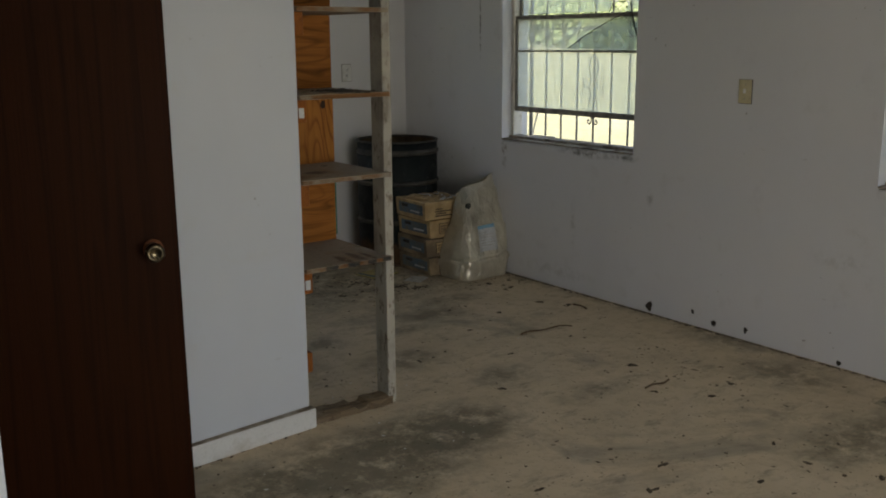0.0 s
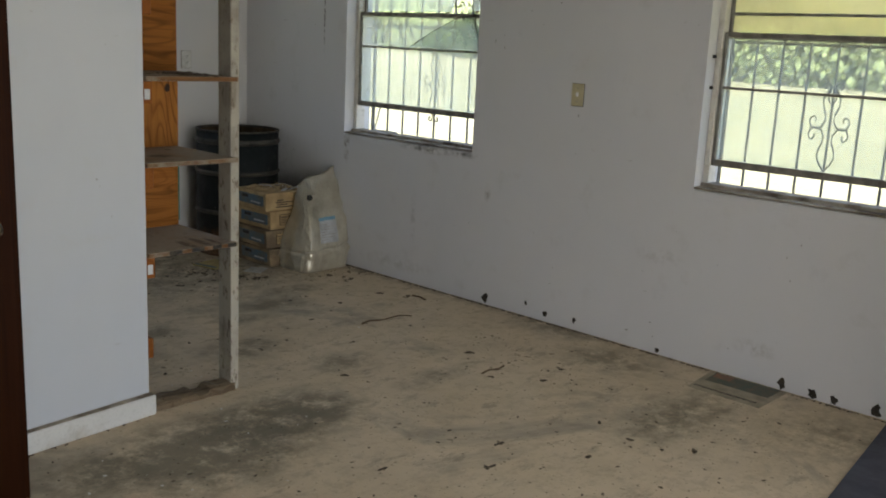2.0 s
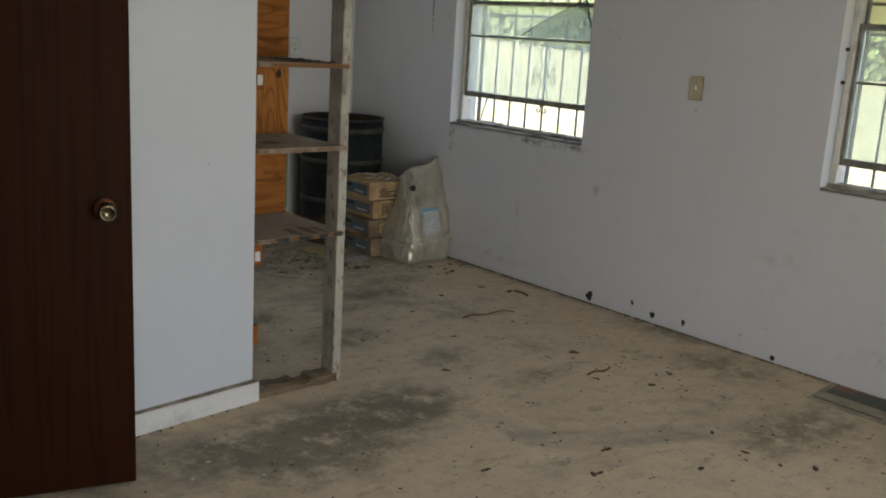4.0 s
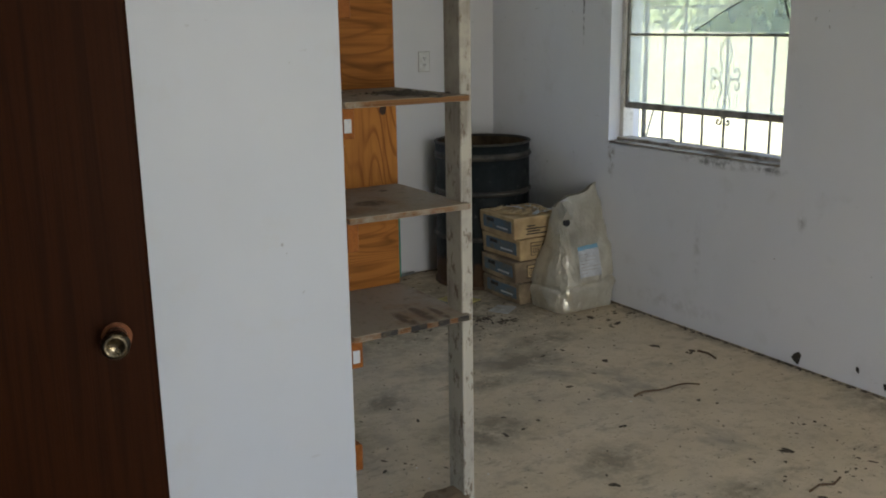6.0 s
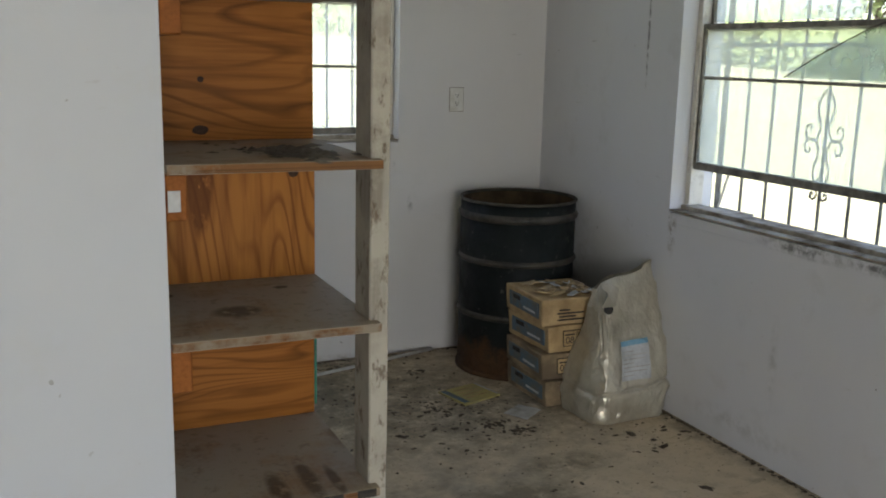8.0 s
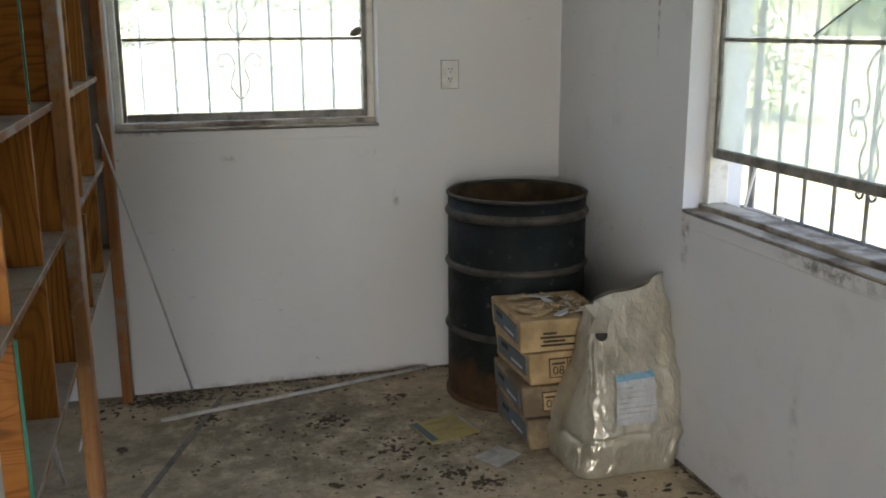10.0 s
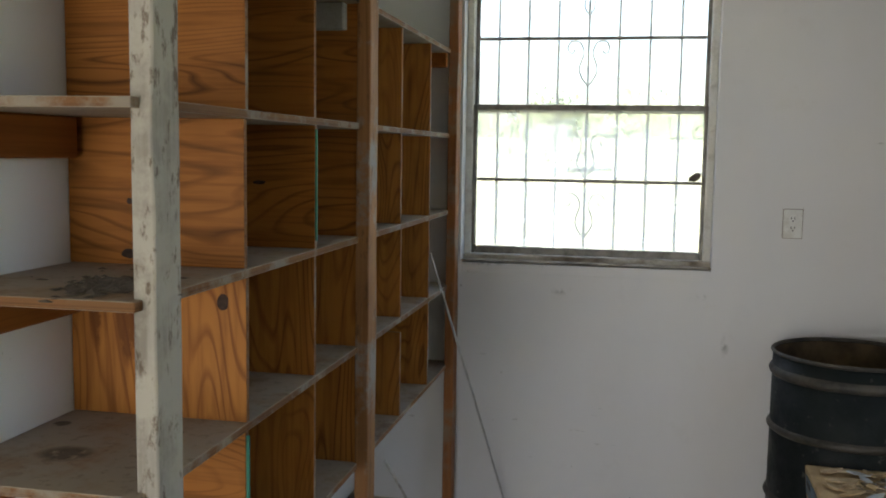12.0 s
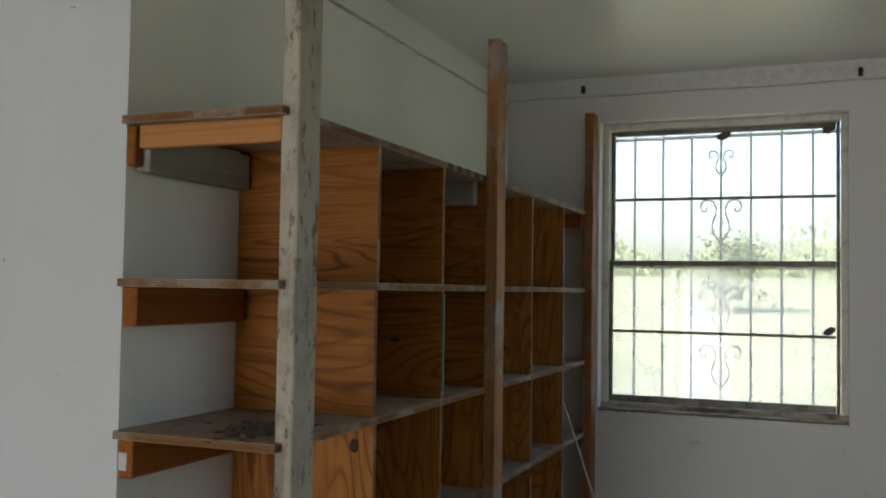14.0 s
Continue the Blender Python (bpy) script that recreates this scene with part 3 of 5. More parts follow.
ledge = part("ledge", boxes(W + 0.0005, W + 0.032, P + 0.115, N - 0.002, 0, 0.072, 0.006), sill_grime)
tagged(ledge, "grimy grey concrete ledge along the wall's foot", "baseboard", kind="structure")

# ---- windows ----
def window(name, axis, at, u0, u1, z0, z1, sash_rise, lower_glass, upper_glass, label, rails=None):
    """A single-hung aluminium window of two sashes with two panes each, set in its opening.
    rails: heights of the lower sash's foot, bar and top and of the upper sash's bar."""
    def bx(bm, ua, ub, da, db, za, zb, bev=0.003):
        if axis == "x":
            box(bm, at + da, at + db, ua, ub, za, zb, bev)
        else:
            box(bm, ua, ub, at + da, at + db, za, zb, bev)

    mid = (u0 + u1) / 2
    w = thing(name, (at, mid, z0) if axis == "x" else (mid, at, z0), label, "window", kind="structure")
    bm = bmesh.new()
    f = 0.03
    for a in ((u0 + 0.001, u0 + f, z0 + 0.0225, z1 - 0.001), (u1 - f, u1 - 0.001, z0 + 0.0225, z1 - 0.001)):
        bx(bm, a[0], a[1], 0.075, 0.15, a[2], a[3])
    bx(bm, u0 + f + 0.001, u1 - f - 0.001, 0.075, 0.15, z1 - f, z1 - 0.001)
    part("window_frame", bm, aluminium, w)
    bm = bmesh.new()
    bx(bm, u0 + 0.001, u1 - 0.001, 0.058, 0.152, z0 - DROP + 0.001, z0 + 0.022)
    part("bottom_track", bm, sill_grime, w, "grimy bottom track")
    bm = bmesh.new()
    lip = (0.003, 0.006) if axis == "x" else (0.002, 0.004)
    bx(bm, u0 + 0.001, u1 - 0.001, -0.003, 0.057, z0 - lip[0], z0 + lip[1], 0.002)
    part("window_sill", bm, sill_grime, w, "grimy concrete sill")
    bm = bmesh.new()
    bx(bm, u0 + 0.0005, u1 - 0.0005, 0.0008, 0.057, z0 - DROP + 0.0005, z0 - 0.0075, 0)
    part("sill_base", bm, paint_east if axis == "x" else paint_north, w)
    bm = bmesh.new()
    bx(bm, u0 + 0.001, u1 - 0.001, 0.153, T + 0.03, z0 - DROP + 0.0005, z0 - DROP + 0.012, 0.004)
    part("window_sill", bm, sill_grime, w, "grimy outer sill")
    half = (z1 - z0) / 2
    lo, hi = z0 + 0.026 + sash_rise, z0 + half + 0.02 + sash_rise
    a, b = u0 + f + 0.002, u1 - f - 0.002
    up0, up1 = z0 + half - 0.015, z1 - f - 0.002
    bars = [(lo + hi) / 2, (up0 + up1) / 2]
    if rails:
        lo, bars[0], hi, bars[1] = rails
        up0 = hi - 0.03
    for nm, za, zb, bar, d, pane_mats in (("lower_sash", lo, hi, bars[0], 0.083, lower_glass),
                                          ("upper_sash", up0, up1, bars[1], 0.118, upper_glass)):
        bm = bmesh.new()
        t = 0.022
        bx(bm, a, a + 0.016, d, d + 0.024, za, zb)
        bx(bm, b - 0.016, b, d, d + 0.024, za, zb)
        bx(bm, a + 0.017, b - 0.017, d, d + 0.024, zb - t, zb)
        bx(bm, a + 0.017, b - 0.017, d, d + 0.026, za, za + t + 0.01)
        bx(bm, a + 0.017, b - 0.017, d + 0.002, d + 0.022, bar - 0.0065, bar + 0.0065)
        s = part(nm, bm, sash_grey, w)
        for k, (pa, pb) in enumerate(((za + t + 0.01, bar - 0.0065), (bar + 0.0065, zb - t))):
            if pane_mats[k] is None:
                continue
            bm = bmesh.new()
            bx(bm, a + 0.0175, b - 0.0175, d + 0.009, d + 0.013, pa + 0.001, pb - 0.001, 0)
            pane = part("pane", bm, pane_mats[k], s)
            pane.visible_shadow = False
    return w


win1 = window("window_1", "x", E, *W1, 0.17, (glass_hazy, glass_hazy), (None, None), "white-framed aluminium window, lower sash raised, upper glass broken",
              (1.064, 1.448, 1.666, 1.9))
win2 = window("window_2", "y", N, *W2, 0.0, (glass_film, glass_film), (glass_clear, glass_clear), "closed aluminium window of four dusty panes")
win3 = window("window_3", "x", E, *W3, 0.10, (glass_view, glass_view), (glass_yellow, glass_yellow), "aluminium window with yellowed upper panes, sash ajar",
              (0.976, 1.348, 1.604, 1.69))


CURL = [(0.004, -0.215), (0.03, -0.185), (0.047, -0.15), (0.042, -0.115), (0.026, -0.08), (0.024, -0.045), (0.04, -0.014), (0.068, -0.002), (0.096, -0.010), (0.110, -0.034), (0.102, -0.058), (0.083, -0.064), (0.072, -0.05), (0.078, -0.038)]


def scroll(side, flip):
    """A quarter of a wrought ornament, as (across, up) points."""
    return [(side * u * 0.85, flip * v * 0.92) for u, v in CURL]


def grille(axis, at, u0, u1, z0, z1, count, scrolls, mat, label, rail=None):
    """A welded burglar grille outside a window."""
    mid = (u0 + u1) / 2
    g = thing("window_grille", (at, mid, z0) if axis == "x" else (mid, at, z0), label, "window grille", "window grilles")

    def at3(u, z, d=0.0):
        return (at + d, u, z) if axis == "x" else (u, at + d, z)

    for i in range(count + 1):
        u = u0 + (u1 - u0) * i / count
        edge = i in (0, count)
        bm = tube(bmesh.new(), [at3(u, z0), at3(u, z1)], 0.013 if edge else 0.0066, 6)
        part("bar", bm, mat, g)
    for z in (z0 + 0.03, rail or z1 - 0.1):
        part("rail", tube(bmesh.new(), [at3(u0 - 0.1, z, 0.013), at3(u1 + 0.1, z, 0.013)], 0.009, 6), mat, g)
    for zc, flip, size in scrolls:
        for side in (-1, 1):
            pts = [at3(mid + u * size, zc + v * size, -0.008) for u, v in scroll(side, flip)]
            part("scroll", tube(bmesh.new(), pts, 0.0046, 5), mat, g)
    return g


grille("x", E + T + 0.056, 3.593, 4.749, W1[2] - 0.05, W1[3] + 0.1, 8, ((1.235, 1, 1.0), (1.225, -1, 1.0), (1.0, -1, 0.45), (1.95, 1, 1.0), (1.95, -1, 1.0)), iron, "grey wrought-iron window bars with scrolls, outside the glass", 1.585)
grille("y", N + T + 0.07, 2.231, 3.303, W2[2] - 0.1, 2.47, 8, ((1.39, 1, 1.0), (1.66, 1, 1.0), (2.07, 1, 1.0), (2.3, 1, 0.6)), iron, "grey wrought-iron window bars with scrolls, outside the glass")
grille("x", E + T + 0.07, 1.13, 2.178, W3[2] - 0.05, 1.665, 8, ((1.195, 1, 1.0), (1.185, -1, 1.0), (1.4, 1, 0.5)), iron, "pale wrought-iron window bars with scrolls, outside the glass")

part("tie", tube(bmesh.new(), [(E + T + 0.056, 4.749, 1.208), (E + T + 0.056, 4.9, 1.208)], 0.008, 6), iron, bpy.data.objects["window_grille"])

# broken glass left in the first window
shards = thing("broken_pane", (E + 0.14, 4.1, 1.67), "jagged grey sheets of broken window glass", "glass")
for pts in (((4.68, 1.675), (3.92, 1.675), (3.90, 1.80), (3.98, 1.86), (4.05, 1.98), (4.68, 1.98)),
            ((3.63, 1.70), (3.80, 1.675), (3.63, 1.90))):
    bm = bmesh.new()
    ring = [bm.verts.new((E + 0.131, y, z)) for y, z in pts]
    back = [bm.verts.new((E + 0.134, y, z)) for y, z in pts]
    bm.faces.new(ring), bm.faces.new(back[::-1])
    for k in range(len(ring)):
        bm.faces.new((ring[k], ring[(k + 1) % len(ring)], back[(k + 1) % len(ring)], back[k]))
    part("shard", bm, glass_hazy, shards).visible_shadow = False
def thin_sheet(x, pts, thick=0.003):
    bm = bmesh.new()
    n = len(pts)
    ring = [bm.verts.new((x + d, y, z)) for d in (0, thick) for y, z in pts]
    bm.faces.new(ring[:n]), bm.faces.new(ring[n:][::-1])
    for k in range(n):
        bm.faces.new((ring[k], ring[(k + 1) % n], ring[n + (k + 1) % n], ring[n + k]))
    return bm


part("hanging_shard", thin_sheet(E + 0.084, [(4.214, 1.463), (4.03, 1.555), (3.84, 1.634), (3.715, 1.672), (3.66, 1.58), (3.618, 1.463)]), glass_shard, shards).visible_shadow = False
part("crack", tube(bmesh.new(), [(E + 0.082, 4.214, 1.463), (E + 0.082, 4.03, 1.557), (E + 0.082, 3.84, 1.637), (E + 0.082, 3.715, 1.675)], 0.0028, 5), iron_dark, shards)
part("crack", tube(bmesh.new(), [(E + 0.08, 3.715, 1.715), (E + 0.082, 3.69, 1.61), (E + 0.082, 3.66, 1.53), (E + 0.082, 3.622, 1.463)], 0.0045, 5), iron_dark, shards)

# a bent strip left standing in the open gap, and two catches on the other window's side
part("prop_strip", tube(bmesh.new(), [(E + 0.16, 4.551, 1.07), (E + 0.16, 4.604, 0.908), (E + 0.16, 4.394, 0.908)], 0.006, 6), white_trim, win1, "bent white metal strip")
for z in (1.49, 1.345):
    part("catch", boxes(E + 0.045, E + 0.062, 2.134, 2.1495, z - 0.008, z + 0.008, 0.003), black_plastic, win3, "small black catch")

# ---- the open door ----
door = thing("door_1", (0.425, 2.96, 0.0), "dark brown flush wooden door standing open", "door", kind="structure")
edge_pt, way = Vector((1.157, 2.756, 0)), Vector((-0.963, 0.268, 0)).normalized()
out = Vector((way.y, -way.x, 0))
if out.y > 0:
    out = -out
md = Matrix(((way.x, out.x, 0, edge_pt.x), (way.y, out.y, 0, edge_pt.y), (0, 0, 1, 0), (0, 0, 0, 1)))
part("leaf", boxes(0, 0.76, -0.035, 0, 0.012, 2.04, 0.003, m=md), door_wood, door)


def turned(profile, base, axis, n=24):
    q = Vector(axis).normalized().to_track_quat("Z", "Y").to_matrix()
    return lathe(bmesh.new(), profile, base, n, q)


kb = md @ Vector((0.072, 0.0, 0.897))
part("bore", turned([(0.0, -0.001), (0.031, -0.001), (0.031, 0.0015), (0.021, 0.0015), (0.0, 0.001)], kb, out), bare_wood, door, "raw wood round the bored hole")
knob = part("knob", turned([(0.0, 0.0), (0.021, 0.0), (0.022, 0.012), (0.0225, 0.034), (0.027, 0.04), (0.029, 0.05), (0.0285, 0.066), (0.024, 0.073), (0.018, 0.0735), (0.016, 0.071), (0.0, 0.070)], kb, out), brass, door, "tarnished brass cylinder knob", smooth=True)
part("latch_plate", boxes(-0.0015, 0.0, -0.03, -0.005, 0.92, 0.985, 0, m=md), steel, door)

# ---- built-in shelves ----
LEVEL = [0.640, 0.988, 1.310, 1.634, 1.985]
shelf = thing("shelving_unit", (W, P, 0.0), "built-in plywood pigeonhole shelves with rough stud posts, dusty", "shelves")
HALF = 0.009
# knots in the plywood: level, divider, x, z, half width, half height
KNOTS = ((1, 0, 2.160, 1.248, 0.013, 0.018), (2, 0, 1.952, 1.342, 0.017, 0.011),
         (2, 0, 1.955, 1.452, 0.007, 0.007), (2, 1, 2.066, 1.482, 0.018, 0.005))
for i, z in enumerate(LEVEL):
    for y0, y1 in ((P - 0.02, 4.4395), (4.4405, N - 0.004)):
        bm = bmesh.new()
        box(bm, W + 0.001, XF + 0.008, y0, y1, z - HALF, z + HALF, 0.0015)
        for f in bm.faces:
            f.normal_update()
            f.material_index = 0 if f.normal.z > 0.7 or f.normal.z < -0.7 else 1
        part("shelf_board", bm, [shelf_top, ply_edge], shelf)
for i in range(4):
    za, zb = LEVEL[i] + HALF + 0.0005, LEVEL[i + 1] - HALF - 0.0005
    for k, y in enumerate((3.598, 4.028, 4.405, 4.915, 5.372)):
        top = zb - (0.035 if i == 0 and k == 3 else 0.0)
        bm = bmesh.new()
        box(bm, W + 0.002, XF + 0.008 - random.uniform(0.0, 0.006), y, y + 0.016, za, top, 0.001)
        for f in bm.faces:
            f.normal_update()
            f.material_index = 1 if abs(f.normal.y) < 0.5 else 0
        grain = ply_h if (i >= 2 and k < 3) or (i, k) == (0, 0) else ply_v
        d = part("divider", bm, [grain, ply_edge], shelf)
        for ki, kk, kx, kz, rx, rz in KNOTS:
            if (ki, kk) == (i, k):
                bm = bmesh.new()
                n = 18
                outer, inner = [], []
                for q in range(n):
                    t = 2 * math.pi * q / n
                    w = 1 + 0.18 * noise.noise((math.cos(t) * 1.5, math.sin(t) * 1.5, kx * 40))
                    outer.append(bm.verts.new((kx + rx * w * math.cos(t), y - 0.0004, kz + rz * w * math.sin(t))))
                    inner.append(bm.verts.new((kx + 0.7 * rx * w * math.cos(t), y - 0.0012, kz + 0.7 * rz * w * math.sin(t))))
                for q in range(n):
                    bm.faces.new((outer[q], outer[(q + 1) % n], inner[(q + 1) % n], inner[q]))
                bm.faces.new(inner)
                bmesh.ops.recalc_face_normals(bm, faces=bm.faces)
                part("knot", bm, knot_wood, d, "dark round knot")
        if (i, k) in ((2, 1), (0, 0)):
            part("painted_edge", boxes(XF + 0.004, XF + 0.0095, y + 0.001, y + 0.008, za + 0.02, top - 0.01), sash_green, d, "streak of green paint")


def post(x0, y0, y1, z1, mat, label):
    bm = bmesh.new()
    n = 34
    cs = [(x0, y0), (x0 + 0.04, y0), (x0 + 0.04, y1), (x0, y1)]
    rings = []
    for k in range(n + 1):
        z = z1 * k / n
        ring = []
        for c, (x, y) in enumerate(cs):
            j = 0.0035 * noise.noise((z * 6, c * 5.0, y0))
            for dx, dy in (((0.003, 0), (0, 0.003)) if c == 0 else ((0, 0.003), (-0.003, 0)) if c == 1 else ((-0.003, 0), (0, -0.003)) if c == 2 else ((0, -0.003), (0.003, 0)))[::-1 if c in (0, 2) else -1]:
                ring.append(bm.verts.new((x + dx + (j if c in (1, 2) else 0), y + dy + (j if c in (0, 1) else 0), z)))
        rings.append(ring)
    for q, s in zip(rings, rings[1:]):
        for k in range(8):
            bm.faces.new((q[k], q[(k + 1) % 8], s[(k + 1) % 8], s[k]))
    bm.faces.new(rings[0]), bm.faces.new(rings[-1])
    return part("post", bm, mat, shelf, label)


post(2.197, 3.177, 3.268, CEIL - 0.002, post_paint, "stud with chipped grey-white paint")
post(XF, 4.398, 4.482, 2.44, post_wood, "weathered brown stud")
post(XF, 5.742, 5.828, 2.44, stud_brown, "brown stud against the wall")
for z in LEVEL[:4]:
    h = 0.085
    y1 = 4.40 if z < 0.7 else 3.58
    c = part("cleat", boxes(W + 0.001, W + 0.038, P + 0.001, y1, z - HALF - h, z - HALF - 0.001, 0.003), cleat_wood, shelf)
    if z in (LEVEL[0], LEVEL[2]):
        zl = z - HALF - 0.05
        bm = boxes(W + 0.004, W + 0.026, P - 0.0025, P + 0.0005, zl - 0.018, zl + 0.02, 0.0005)
        part("lumber_tag", bm, label_white, c, "white stapled lumber tag")
part("cleat", boxes(W + 0.001, W + 0.026, P + 0.001, P + 0.09, 0.222, 0.304, 0.004), cleat_wood, shelf)
zt = LEVEL[4] - HALF
part("cleat", boxes(W + 0.001, W + 0.038, P + 0.03, 3.59, zt - 0.10, zt - 0.012, 0.003), grey_cleat, shelf, "cleat painted pale grey")
part("end_block", boxes(W + 0.001, W + 0.022, P + 0.001, P + 0.028, zt - 0.09, zt - 0.001, 0.003), cleat_wood, shelf)
part("joist", boxes(W + 0.03, XF - 0.006, P + 0.003, P + 0.028, zt - 0.052, zt - 0.001, 0.003), joist_wood, shelf, "pale new-looking pine joist")
# grey block standing in for the pale glare at the cell's top
part("joist", boxes(W + 0.04, XF - 0.03, 4.366, 4.403, zt - 0.075, zt - 0.001, 0.003), grey_cleat, shelf)
part("joist", boxes(W + 0.04, XF - 0.002, 5.70, 5.738, zt - 0.06, zt - 0.001, 0.003), cleat_wood, shelf)
for k, (x0, x1) in enumerate(((1.90, 1.955), (2.0, 2.055), (2.095, 2.135), (2.165, 2.205))):
    part("burn_mark", boxes(x0, x1, P - 0.0215, P - 0.019, LEVEL[0] - 0.008, LEVEL[0] + 0.0085), ink_black, shelf, "blackened edge of the plywood")
for k in range(5):
    part("burn_mark", boxes(XF + 0.0075, XF + 0.0095, 4.05 + 0.075 * k, 4.085 + 0.075 * k, LEVEL[4] - 0.0085, LEVEL[4] + 0.0085), ink_black, shelf, "blackened edge of the plywood")
# uneven, rotten plate on the floor between corner and post
bm = bmesh.new()
ring_n = 26
rows = []
for k in range(ring_n + 1):
    x = W + 0.012 + (XF + 0.005 - W - 0.012) * k / ring_n
    top = 0.036 + 0.008 * noise.noise((x * 14, 0, 3)) - (0.016 if noise.noise((x * 9, 4, 0)) > 0.25 else 0)
    f = P - 0.012 + 0.010 * noise.noise((x * 18, 7, 1))
    rows.append([bm.verts.new(c) for c in ((x, f, 0), (x, f + 0.004, top * 0.8), (x, f + 0.03, top), (x, P + 0.075, top), (x, P + 0.08, 0))])
for q, s in zip(rows, rows[1:]):
    for k in range(5):
        bm.faces.new((q[k], q[(k + 1) % 5], s[(k + 1) % 5], s[k]))
bm.faces.new(rows[0]), bm.faces.new(rows[-1])
part("sole_plate", bm, rotten, shelf, "rotten termite-eaten sole plate")
part("offcut", boxes(2.0, 2.06, 3.23, 3.26, LEVEL[4] + HALF, LEVEL[4] + HALF + 0.012, 0.002), cleat_wood, shelf)


# ---- rods and strips ----
def rod(name, pts, r, mat, label, category="rod", group=""):
    return tagged(part(name, tube(bmesh.new(), pts, r, 8), mat, smooth=True), label, category, group)


rod("metal_rod", [(2.235, 5.292, 1.18), (2.36, 5.56, 0.59), (2.482, 5.815, 0.006)], 0.0045, metal_rod, "thin pale metal rod leaning against the shelves", group="loose rods")
rod("metal_rod", [(2.362, 5.478, 0.02), (2.93, 5.637, 0.012), (3.5, 5.795, 0.012)], 0.0085, metal_rod, "long pale metal rod lying on the floor", group="loose rods")
rod("bent_rod", [(2.113, 5.105, 0.42), (2.10, 5.42, 0.2), (2.085, 5.69, 0.008), (2.08, 5.50, 0.007), (2.078, 5.307, 0.007)], 0.006, metal_rod, "bent metal rod under the shelves", group="loose rods")
rod("metal_rod", [(2.113, 4.505, 0.42), (2.055, 5.055, 0.006)], 0.006, metal_rod, "short metal rod leaning under the shelves", group="loose rods")
a, b = Vector((2.315, 4.886, 0)), Vector((2.6, 5.699, 0))
d = (b - a).normalized()
mm = Matrix(((d.x, -d.y, 0, a.x), (d.y, d.x, 0, a.y), (0, 0, 1, 0), (0, 0, 0, 1)))
tagged(part("metal_strip", boxes(0, (b - a).length, -0.011, 0.011, 0.0005, 0.008, 0.002, m=mm), strip_metal), "flat dusty metal strip lying on the floor", "metal strip")

# ---- drum ----
DX, DY, DR, DH = 3.80, 5.47, 0.286, 0.852
drum = thing("oil_drum", (DX, DY, 0), "rusty black open steel drum in the corner", "drum")
prof = [(DR - 0.008, 0.0), (DR + 0.002, 0.004), (DR + 0.002, 0.018), (DR - 0.008, 0.024)]
part("base_rim", lathe(bmesh.new(), prof, (DX, DY, 0), 64), drum_paint, drum, smooth=True)
part("shell", lathe(bmesh.new(), [(DR - 0.012, 0.02), (DR - 0.007, 0.022), (DR - 0.007, DH - 0.012), (DR - 0.010, DH - 0.012), (DR - 0.010, 0.03), (0.0, 0.03)], (DX, DY, 0), 64), drum_paint, drum, smooth=True)
part("lining", lathe(bmesh.new(), [(DR - 0.0115, DH - 0.014), (DR - 0.0115, 0.62), (0.12, 0.6), (0.0, 0.61)], (DX, DY, 0), 64), drum_rust, drum, "rusted inside", smooth=True)
for z, w in ((0.30, 0.016), (0.565, 0.016), (0.775, 0.02)):
    bm = lathe(bmesh.new(), [(DR - 0.008, z - w), (DR + 0.001, z - w * 0.55), (DR + 0.005, z), (DR + 0.001, z + w * 0.55), (DR - 0.008, z + w)], (DX, DY, 0), 64)
    part("rib", bm, drum_rib, drum, smooth=True)
prof = [(DR - 0.007 + 0.007 * math.cos(t), DH - 0.006 + 0.007 * math.sin(t)) for t in np.linspace(0, 2 * math.pi, 11)]
part("rim", lathe(bmesh.new(), [(float(r), float(z)) for r, z in prof], (DX, DY, 0), 64), drum_rib, drum, smooth=True)


# ---- cartons ----
def text_part(words, size, m, mat, parent):
    cu = bpy.data.curves.new("lettering", "FONT")
    cu.body, cu.size, cu.extrude, cu.align_x, cu.align_y = words, size, 0.0003, "CENTER", "CENTER"
    tmp = bpy.data.objects.new("lettering", cu)
    me = bpy.data.meshes.new_from_object(tmp)
    bpy.data.objects.remove(tmp)
    bmt = bmesh.new()
    bmt.from_mesh(me)
    bmesh.ops.transform(bmt, matrix=m, verts=bmt.verts)
    return part("lettering", bmt, mat, parent)


